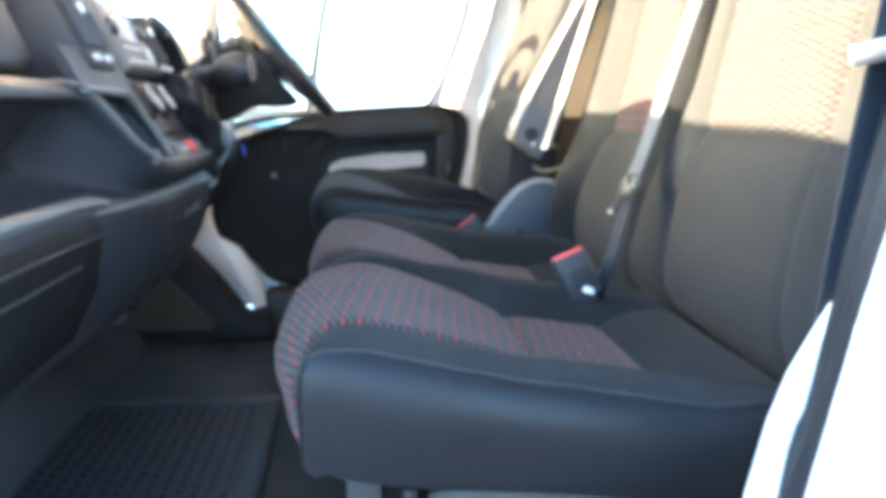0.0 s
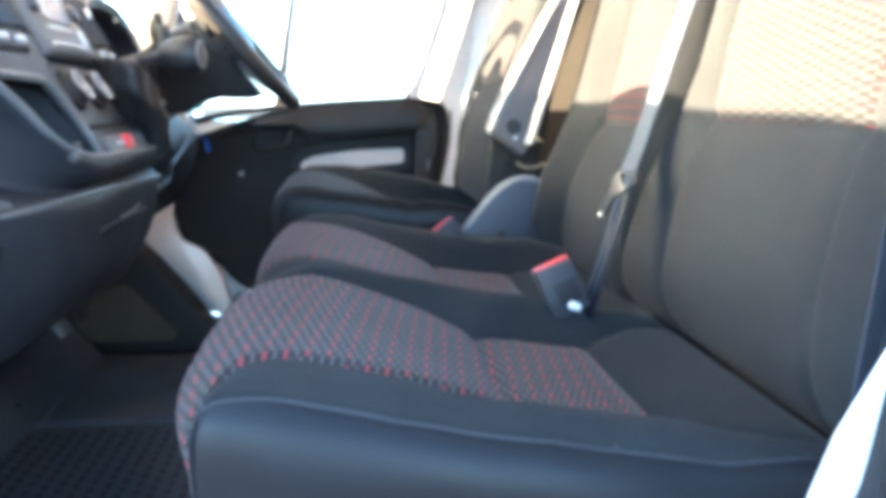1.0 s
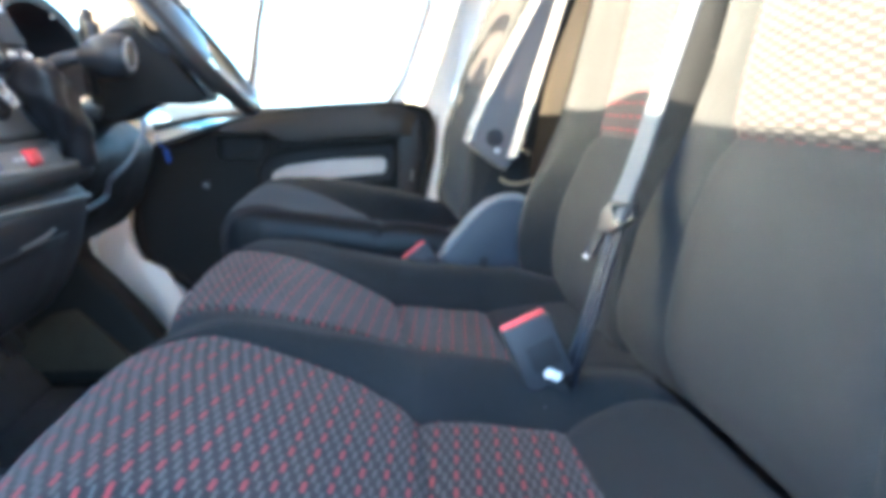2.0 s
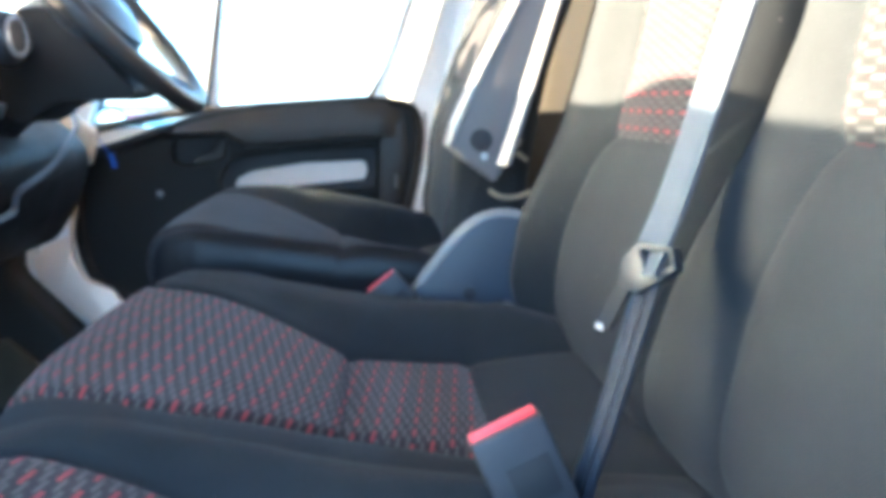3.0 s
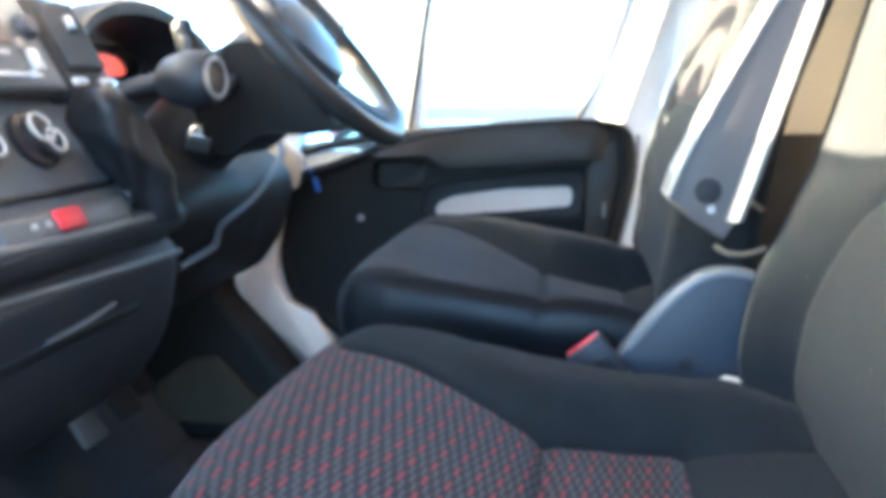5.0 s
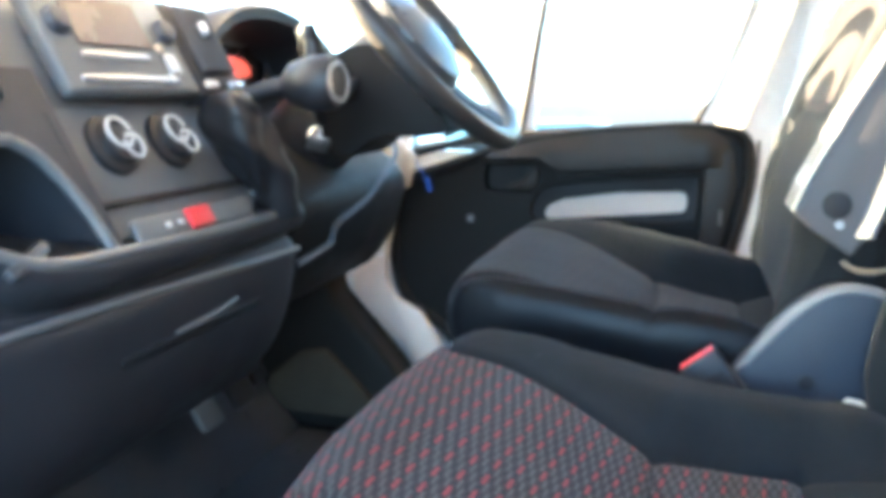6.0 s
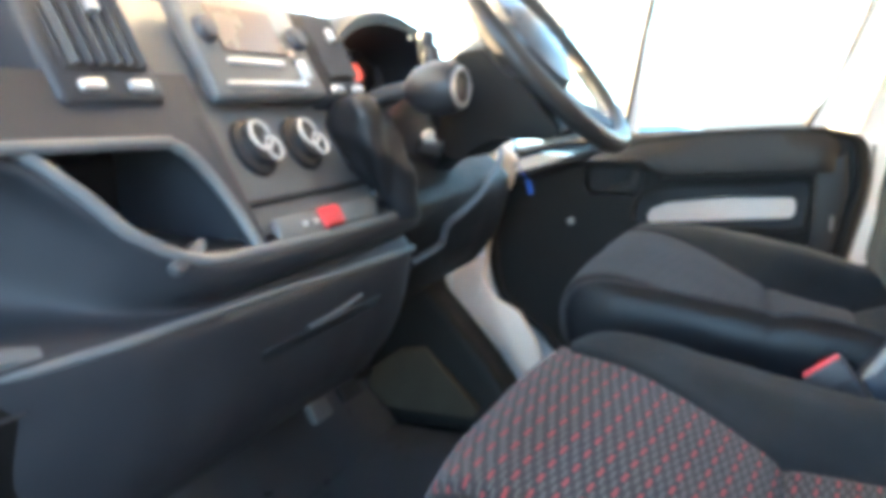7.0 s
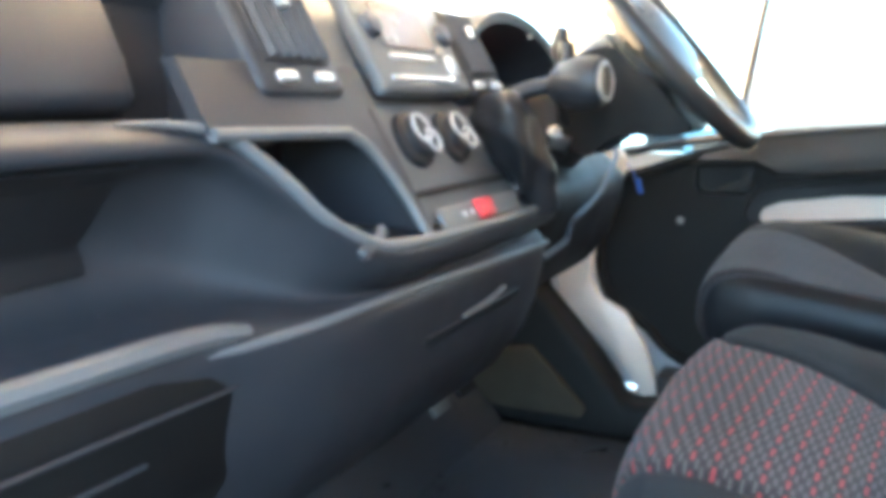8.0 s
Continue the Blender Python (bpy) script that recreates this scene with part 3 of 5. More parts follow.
# ---- driver's door ----
def driver_door():
    door = thing("door_1", "closed driver's door with black plastic trim and a white steel frame", "door", kind="structure", at=(0, 0.9, 0))
    frame_outer = [(-0.42, 0.07), (0.415, 0.07), (0.405, 0.40), (0.412, 0.55), (0.44, 0.70), (0.52, 1.24), (-0.02, 1.24), (-0.20, 0.95), (-0.34, 0.66), (-0.42, 0.58)]
    light = [(-0.035, 0.555), (0.262, 0.575), (0.305, 0.68), (0.362, 0.85), (0.40, 1.0), (0.43, 1.16), (0.06, 1.18), (0.02, 0.98), (-0.012, 0.80)]
    quarter = [(-0.29, 0.57), (-0.062, 0.565), (-0.036, 0.74), (-0.012, 0.90), (0.02, 1.08), (-0.12, 0.93), (-0.235, 0.72)]
    part("door_frame", plate(frame_outer, [light, quarter], 0.905, 0.945), WHITE, door, "white body paint", smooth=False)
    outline = ring2([(-0.296, 0.500), (-0.26, 0.520), (-0.20, 0.538), (-0.10, 0.572), (0.0, 0.595), (0.12, 0.610), (0.25, 0.618), (0.325, 0.618), (0.362, 0.604), (0.372, 0.568), (0.370, 0.515), (0.354, 0.43), (0.338, 0.36), (0.325, 0.28),
                     (0.31, 0.15), (0.10, 0.12), (-0.12, 0.15), (-0.20, 0.215), (-0.27, 0.262), (-0.298, 0.33), (-0.302, 0.43)], 132)
    pocket = ring2([(-0.010, 0.440), (0.15, 0.440), (0.272, 0.445), (0.288, 0.465), (0.290, 0.522), (0.272, 0.536), (0.15, 0.526), (0.03, 0.514), (-0.012, 0.492)], 48)
    pull = rrect(-0.116, -0.004, 0.494, 0.548, 0.018)
    panel_ = part("door_panel", plate(outline, [pocket, pull], 0.858, 0.90), TRIM, door, "black grained plastic")
    rim = [(x, 0.856, z) for x, z in outline]
    part("panel_edge", tube([*rim, rim[0], rim[1]], 0.011, 8), TRIM, panel_)
    # padded upper part, leaning in below the window and turning down behind the pocket
    bm = bmesh.new()
    rows = []
    for k in range(27):
        x = -0.135 + 0.482 * k / 26
        zt = float(np.interp(x, [-0.14, -0.10, 0.0, 0.12, 0.25, 0.325, 0.347], [0.553, 0.568, 0.593, 0.609, 0.617, 0.615, 0.603]))
        e = min(1.0, 6 * (1 - abs(2 * k / 26 - 1)))
        low = float(np.interp(x, [-0.135, 0.0, 0.03, 0.15, 0.28, 0.35], [0.550, 0.553, 0.530, 0.538, 0.549, 0.549]))
        rows.append([bm.verts.new((x, 0.858 - dy * e, z)) for dy, z in ((-0.004, zt + 0.006), (0.006, zt + 0.008), (0.014, zt + 0.002), (0.021, zt * 0.6 + low * 0.4), (0.026, low + 0.010), (0.022, low + 0.002), (-0.004, low - 0.002))])
    for r, s in zip(rows, rows[1:]):
        for k in range(6):
            bm.faces.new((r[k], r[k + 1], s[k + 1], s[k]))
    for r in (rows[0], rows[-1]):
        bm.faces.new(r)
    part("upper_pad", bm, DOOR_PAD, panel_, "charcoal padded top of the door trim")
    part("rear_pad", prism([(0.296, 0.562), (0.345, 0.590), (0.352, 0.52), (0.338, 0.43), (0.318, 0.33), (0.280, 0.33), (0.297, 0.43)], 0.846, 0.862, bevel=0.006, seg=3), DOOR_PAD, panel_, "charcoal padded rear of the door trim")
    part("pocket_lip", tube([(x, 0.856, z) for x, z in pocket + pocket[:2]], 0.005, 8), TRIM, panel_)
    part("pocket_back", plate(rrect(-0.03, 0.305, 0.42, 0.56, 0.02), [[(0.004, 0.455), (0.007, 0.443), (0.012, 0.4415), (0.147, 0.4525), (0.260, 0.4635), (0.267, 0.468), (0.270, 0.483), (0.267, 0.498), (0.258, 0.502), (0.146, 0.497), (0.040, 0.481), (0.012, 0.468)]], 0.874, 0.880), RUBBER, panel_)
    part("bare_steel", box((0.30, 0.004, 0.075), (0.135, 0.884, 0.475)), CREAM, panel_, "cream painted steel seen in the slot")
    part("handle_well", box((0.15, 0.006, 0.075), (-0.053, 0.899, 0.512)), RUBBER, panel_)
    part("door_handle", prism([(-0.075, 0.497), (-0.030, 0.498), (-0.010, 0.508), (-0.007, 0.545), (-0.026, 0.547), (-0.034, 0.520), (-0.070, 0.507)], 0.856, 0.880, bevel=0.006, seg=3), DOOR_PAD, door, "charcoal lever")
    part("screw_cover", lathe([(0.0075, 0), (0.0075, 0.004), (0.005, 0.006)], (-0.142, 0.86, 0.438), (0, -1, 0), 14), PALE, door, "pale round cap")
    part("panel_clip", box((0.007, 0.008, 0.028), (0.329, 0.836, 0.462), bevel=0.002), ARM_INNER, door)
    # the frame's slanting return behind the glass, and its pressed edge beside the trim
    bm = bmesh.new()
    rows = [[bm.verts.new((x + dx, y, z)) for dx, y in ((0.004, 0.918), (0.006, 0.910), (0.075, 0.868), (0.079, 0.874))] for x, z in ((0.285, 0.62), (0.305, 0.68), (0.362, 0.85), (0.40, 1.0), (0.43, 1.16))]
    for r, s in zip(rows, rows[1:]):
        for k in range(4):
            bm.faces.new((r[k], r[(k + 1) % 4], s[(k + 1) % 4], s[k]))
    part("frame_return", bm, WHITE, door, "white body paint", smooth=False)
    part("pressed_edge", tube([(0.388, 0.866, 0.60), (0.385, 0.866, 0.52), (0.368, 0.866, 0.43), (0.352, 0.866, 0.36), (0.342, 0.866, 0.30)], 0.0035, 8, 16), PALE, door, "pale pressed edge")
    # a white strip added to give the bright sliver beside the backrest
    part("sliver_strip", prism([(0.376, 0.62), (0.424, 0.62), (0.424, 0.34), (0.348, 0.34), (0.362, 0.40), (0.378, 0.48)], 0.872, 0.876), WHITE, door, "white strip added for the bright sliver beyond the trim")
    # dividing bar and glass
    part("window_bar", tube([(-0.062, 0.906, 0.555), (-0.048, 0.906, 0.64), (-0.022, 0.906, 0.80), (0.02, 0.906, 1.02), (0.06, 0.906, 1.2)], 0.0075, 8), RUBBER, door, "black window channel")
    part("window_seal", tube([(0.262, 0.902, 0.59), (0.275, 0.902, 0.622), (0.283, 0.902, 0.64), (0.310, 0.902, 0.69), (0.345, 0.902, 0.78), (0.367, 0.902, 0.85), (0.40, 0.902, 1.0), (0.43, 0.902, 1.16)], [0.009, 0.009, 0.006, 0.003, 0.003, 0.003, 0.003, 0.003], 8, 26), RUBBER, door, "thin black rubber edge")
    part("waist_seal", tube([(-0.29, 0.90, 0.560), (-0.15, 0.90, 0.590), (0.0, 0.90, 0.607), (0.28, 0.90, 0.626)], 0.008, 8, 12), RUBBER, door)
    # both panes dim the daylight on its way in
    for nm, poly in (("pane", light), ("pane", quarter)):
        g = part(nm, prism(poly, 0.922, 0.926), GLASS, door, "glass darkened to cut the light coming in", smooth=False)
        g.visible_shadow = False
    return door


driver_door()


def wing_mirror():
    m = thing("wing_mirror", "white and black wing mirror outside the driver's window", "mirror", at=(-0.30, 1.0, 0.5))
    part("housing", box((0.10, 0.19, 0.36), (-0.37, 1.12, 0.72), (0, 0, 18), 0.04, 4), DARK, m, "black plastic shell")
    part("lower_shell", prism(ring2([(0.985, 0.49), (1.05, 0.475), (1.16, 0.50), (1.215, 0.56), (1.20, 0.62), (1.08, 0.635), (0.99, 0.60)], 36), -0.40, -0.335, "x", 0.012), WHITE, m, "white painted shell")
    part("arm", tube([(-0.33, 0.94, 0.54), (-0.345, 0.98, 0.545), (-0.355, 1.03, 0.55)], 0.028, 12, 8), DARK, m)
    f = Matrix.Translation((-0.30, 1.075, 0.577)) @ Matrix.Rotation(radians(-16), 4, "Z")
    rim = lathe([(0.040, -0.012), (0.046, 0.0), (0.046, 0.008), (0.040, 0.010)], (0, 0, 0), (1, 0, 0), 32)
    bmesh.ops.scale(rim, vec=(1, 1.45, 0.72), verts=rim.verts)
    bmesh.ops.transform(rim, matrix=f, verts=rim.verts)
    part("glass_rim", rim, DARK, m)
    g = lathe([(0.039, 0.0095), (0.034, 0.0135), (0.018, 0.0155), (0.002, 0.016)], (0, 0, 0), (1, 0, 0), 32)
    bmesh.ops.scale(g, vec=(1, 1.45, 0.72), verts=g.verts)
    bmesh.ops.transform(g, matrix=f, verts=g.verts)
    part("wide_glass", g, MIRROR, m, "small oval convex mirror glass")
    part("main_glass", box((0.004, 0.15, 0.23), (-0.318, 1.105, 0.75), (0, 0, 18), 0.0015, 1), MIRROR, m, "tall mirror glass")
    return m


wing_mirror()


def parked_car(x, y, paint, label, turn=0.0):
    """A low car standing on the yard beyond the driver's window."""
    c = thing("parked_car", label, "car", group="cars on the yard", at=(x, y, -0.75))
    m = Matrix.Translation((x, y, 0)) @ Matrix.Rotation(radians(turn), 4, "Z")
    def put(name, bm, material, parent, lab=""):
        bmesh.ops.transform(bm, matrix=m, verts=bm.verts)
        return part(name, bm, material, parent, lab)
    put("body", prism([(-1.85, -0.42), (-1.80, -0.10), (-0.85, 0.06), (1.55, 0.06), (1.90, -0.06), (1.94, -0.45), (1.80, -0.55), (-1.70, -0.55)], -0.8, 0.8, bevel=0.06, seg=3), paint, c)
    put("cabin", prism([(-0.85, 0.04), (-0.15, 0.42), (0.95, 0.44), (1.58, 0.04)], -0.68, 0.68, bevel=0.05, seg=3), paint, c)
    for pts in ([(-0.62, 0.10), (-0.10, 0.37), (0.36, 0.38), (0.36, 0.10)], [(0.44, 0.10), (0.44, 0.38), (0.90, 0.38), (1.34, 0.10)]):
        put("side_window", prism(pts, -0.70, -0.67, bevel=0.006), RUBBER, c, "dark side glass")
    for wx in (-1.15, 1.35):
        for wy in (-0.78, 0.62):
            w = put("wheel", lathe([(0.30, 0), (0.31, 0.03), (0.31, 0.15), (0.30, 0.18)], (wx, wy, -0.44), (0, 1, 0), 24), RUBBER, c, "black tyre")
            put("rim", lathe([(0.20, 0), (0.19, 0.02), (0.05, 0.03)], (wx, wy - 0.004, -0.44), (0, -1, 0), 20), SILVER, w, "silver rim")
    return c


parked_car(-1.55, 7.6, CAR_PAINT, "pale blue car parked on the yard outside")
parked_car(-3.6, 11.0, RED_PAINT, "red car parked further off on the yard", 80)


# ---- floor covering ----
mat_ob = thing("floor_mat", "black rubber floor mat with slots drawn as dark pieces", "floor mat", at=(-0.3, -0.2, 0))
part("sheet", prism(rrect(-0.68, -0.085, -0.84, 0.30, 0.03), 0.0, 0.009, "z"), MAT_RUBBER, mat_ob)
part("border", tube([(-0.085, -0.82, 0.008), (-0.085, 0.29, 0.008), (-0.67, 0.29, 0.008)], 0.007, 8), MAT_RUBBER, mat_ob)
part("tread", prism(rrect(-0.62, -0.125, -0.79, 0.25, 0.02), 0.009, 0.0125, "z"), MAT_RUBBER, mat_ob)
# slots are not cut: flat dark pieces carry the shade inside them
bm = bmesh.new()
for i in range(20):
    for j in range(34):
        x, y = -0.60 + i * 0.0245, -0.77 + j * 0.0300 + (0.015 if i % 2 else 0.0)
        box((0.0085, 0.0150, 0.0016), (x, y, 0.0126), bm=bm)
part("slot_shade", bm, RUBBER, mat_ob, smooth=False, kind="stuff")
tagged(part("toe_board", prism([(-0.745, 0.0), (-0.46, 0.0), (-0.50, 0.05), (-0.60, 0.16), (-0.68, 0.34), (-0.70, 0.50), (-0.745, 0.50)], -0.86, 0.738, bevel=0.006), MAT_RUBBER), "black rubber-covered toe board", "toe board", kind="structure")
tagged(part("footwell_carpet", prism([(-0.54, 0.045), (-0.53, 0.12), (-0.46, 0.172), (-0.405, 0.182), (-0.35, 0.13), (-0.287, 0.066), (-0.30, 0.045)], 0.722, 0.742, bevel=0.006), CARPET), "sand-coloured carpet on the side of the footwell", "carpet")
tagged(part("floor_mat", prism(rrect(-0.50, 0.02, 0.31, 0.735, 0.03), 0.0, 0.010, "z", bevel=0.003), MAT_RUBBER), "black rubber mat under the pedals", "floor mat")


# ---- seats ----
BENCH_PROFILE = [(0.515, 0.340), (0.49, 0.352), (0.43, 0.351), (0.375, 0.343), (0.315, 0.356), (0.255, 0.376), (0.20, 0.400), (0.15, 0.420), (0.10, 0.434), (0.060, 0.438), (0.028, 0.429), (0.012, 0.408),
                 (0.008, 0.380), (0.014, 0.354), (0.038, 0.336), (0.09, 0.326), (0.16, 0.319), (0.28, 0.310), (0.42, 0.302), (0.49, 0.31)]
# half breadths of the woven inserts at each depth: on the outer side of a place, and towards its neighbour
OUTER_SEAM = [(0.0, 0.209), (0.014, 0.207), (0.024, 0.192), (0.036, 0.165), (0.05, 0.144), (0.07, 0.132), (0.09, 0.128), (0.125, 0.124), (0.164, 0.112), (0.216, 0.095), (0.255, 0.083), (0.30, 0.106), (0.376, 0.126), (0.43, 0.132), (0.50, 0.136)]
INNER_SEAM = [(0.0, 0.150), (0.04, 0.172), (0.08, 0.184), (0.113, 0.184), (0.153, 0.174), (0.185, 0.154), (0.224, 0.132), (0.255, 0.112), (0.30, 0.110), (0.376, 0.116), (0.40, 0.150), (0.43, 0.165), (0.50, 0.175)]
NEAR_OUTER = [(0.0, 0.209), (0.014, 0.205), (0.024, 0.185), (0.036, 0.150), (0.05, 0.122), (0.07, 0.112), (0.105, 0.109), (0.129, 0.103), (0.155, 0.099), (0.208, 0.093), (0.255, 0.096), (0.376, 0.096), (0.40, 0.13), (0.43, 0.155), (0.50, 0.175)]
NEAR_INNER = [(0.0, 0.150), (0.04, 0.170), (0.08, 0.183), (0.113, 0.178), (0.153, 0.172), (0.185, 0.166), (0.21, 0.156), (0.232, 0.138), (0.255, 0.110), (0.30, 0.127), (0.376, 0.128), (0.40, 0.150), (0.43, 0.165), (0.50, 0.175)]
BENCH_BACK = [(0.535, 0.338), (0.507, 0.372), (0.492, 0.42), (0.489, 0.47), (0.497, 0.535), (0.512, 0.595), (0.527, 0.66), (0.546, 0.75), (0.568, 0.85), (0.597, 0.945), (0.640, 0.975), (0.685, 0.95),
              (0.670, 0.85), (0.650, 0.72), (0.625, 0.58), (0.600, 0.43), (0.590, 0.34), (0.565, 0.325)]


def bench_crown(p, inner=1.0):
    """Bolsters that stand up towards the back of the cushion, lower between the two places."""
    return inner * float(np.interp(p.x, [0.03, 0.09, 0.16, 0.25, 0.375, 0.43, 0.48], [0.0, 0.002, 0.010, 0.034, 0.044, 0.036, 0.018])) if p.z > 0.322 else 0.0


def near_bolster(p, y):
    """The outer bolster is long and even, with a square front corner; the inner one rises beside the buckle."""
    if p.z < 0.34:
        return 0.0
    if y < 0:
        return float(np.interp(p.x, [0.0, 0.03, 0.06, 0.09, 0.15, 0.20, 0.25, 0.30, 0.35, 0.40, 0.45, 0.49], [0.006, 0.010, 0.006, 0.003, 0.006, 0.015, 0.029, 0.032, 0.031, 0.023, 0.012, 0.003]))
    return float(np.interp(p.x, [0.03, 0.09, 0.16, 0.20, 0.25, 0.33, 0.375, 0.43, 0.49], [0.0, 0.004, 0.012, 0.021, 0.031, 0.036, 0.026, 0.009, 0.0]))


def back_crown(p, y):
    """The bolster beside the driver stands forward of the backrest, the other hardly."""
    if p.x > 0.60:
        return 0.0
    if y < 0:
        return 0.002
    return float(np.interp(p.z, [0.33, 0.42, 0.50, 0.60, 0.95], [0.028, 0.044, 0.038, 0.022, 0.010]))


def near_crown(p, y):
    """The bolster beside the middle place stands forward, the outer one hardly."""
    if p.x > 0.59:
        return 0.0
    return 0.006 if y > 0 else 0.004


def bench():
    b = thing("passenger_bench", "double passenger bench in charcoal cloth with red-stitched grey inserts", "seat", at=(0.25, -0.35, 0))
    near_profile = [(x - (0.009 if 0.40 < z and x < 0.05 else 0.0), z) for x, z in BENCH_PROFILE]
    middle_profile = [(0.515, 0.346), (0.49, 0.362), (0.43, 0.360), (0.375, 0.354), (0.315, 0.362)] + BENCH_PROFILE[5:]
    near_profile[:7] = [(0.520, 0.335), (0.492, 0.366), (0.45, 0.377), (0.375, 0.368), (0.315, 0.374), (0.255, 0.386), (0.20, 0.404)]
    cushion(b, near_profile, -0.580, 0.226, NEAR_INNER, 0.378, 0.255, crown=near_bolster, low_pts=NEAR_OUTER, round_front=0.032, outer=(-1,), flat=1, fall=0.42)
    cushion(b, middle_profile, -0.128, 0.226, OUTER_SEAM, 0.378, 0.255, crown=lambda q, y: bench_crown(q, 1.0 if y > 0 else 0.45), low_pts=INNER_SEAM, outer=(1,), flat=-1)
    near_back = [(0.530, 0.346), (0.500, 0.370), (0.479, 0.404), (0.472, 0.45)] + [(x - 0.018, z) for x, z in BENCH_BACK[4:]]
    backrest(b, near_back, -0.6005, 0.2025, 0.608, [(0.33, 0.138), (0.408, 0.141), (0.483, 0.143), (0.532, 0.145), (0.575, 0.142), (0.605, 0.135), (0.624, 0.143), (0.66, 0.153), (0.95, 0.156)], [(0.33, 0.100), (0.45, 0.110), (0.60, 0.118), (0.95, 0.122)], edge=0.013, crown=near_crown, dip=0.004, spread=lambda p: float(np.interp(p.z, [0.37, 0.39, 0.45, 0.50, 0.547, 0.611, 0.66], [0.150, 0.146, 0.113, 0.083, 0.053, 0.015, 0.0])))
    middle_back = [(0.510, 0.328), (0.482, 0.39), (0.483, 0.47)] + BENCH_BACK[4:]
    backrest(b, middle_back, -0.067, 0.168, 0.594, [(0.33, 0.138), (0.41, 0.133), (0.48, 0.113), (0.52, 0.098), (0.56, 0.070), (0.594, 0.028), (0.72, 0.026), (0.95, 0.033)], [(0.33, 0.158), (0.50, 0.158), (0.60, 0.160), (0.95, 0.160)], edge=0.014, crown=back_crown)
    # black filler for the deep shade in the gap between the backrests
    part("gap_shade", prism([(0.560, 0.30), (0.585, 0.30), (0.66, 0.93), (0.635, 0.93)], -0.50, -0.16, bevel=0.004), RUBBER, b, "black slab standing for the shade between the backrests")
    part("seat_base", prism([(0.10, 0.02), (0.46, 0.02), (0.50, 0.285), (0.14, 0.285)], -0.72, 0.04, bevel=0.015), DARK, b, "black steel seat base")
    for y in (-0.742, -0.35, 0.05):
        part("leg_bracket", prism([(0.065, 0.02), (0.10, 0.02), (0.105, 0.20), (0.10, 0.325), (0.068, 0.325), (0.075, 0.20)], y - 0.016, y + 0.016, bevel=0.005), RUBBER, b, "dark painted steel leg")
    part("front_rail", tube([(0.12, -0.745, 0.0), (0.125, -0.745, 0.30)], 0.007, 10), DARK, b)
    return b


bench()
DRIVER_PROFILE = [(x - 0.025, z + 0.031) for x, z in BENCH_PROFILE]
DRIVER_SEAM = [(-0.03, 0.165), (0.0, 0.160), (0.04, 0.158), (0.09, 0.146), (0.14, 0.128), (0.19, 0.106), (0.23, 0.092), (0.28, 0.108), (0.35, 0.130), (0.40, 0.16), (0.48, 0.18)]
DRIVER_NEAR = [(-0.03, 0.222), (0.10, 0.220), (0.23, 0.214), (0.35, 0.205), (0.48, 0.205)]
DRIVER_BACK = [(0.378, 0.43), (0.384, 0.50), (0.391, 0.57), (0.417, 0.66), (0.452, 0.75), (0.494, 0.85), (0.535, 0.95), (0.562, 0.97), (0.585, 0.95),
               (0.560, 0.85), (0.525, 0.75), (0.497, 0.66), (0.476, 0.55), (0.462, 0.43), (0.420, 0.405)]


def driver_crown(p, y):
    """The same standing bolsters on the driver's cushion."""
    return float(np.interp(p.x, [-0.01, 0.03, 0.07, 0.134, 0.20, 0.26, 0.32, 0.363, 0.45], [0.0, 0.003, 0.008, 0.024, 0.044, 0.056, 0.058, 0.052, 0.03])) if p.z > 0.36 else 0.0


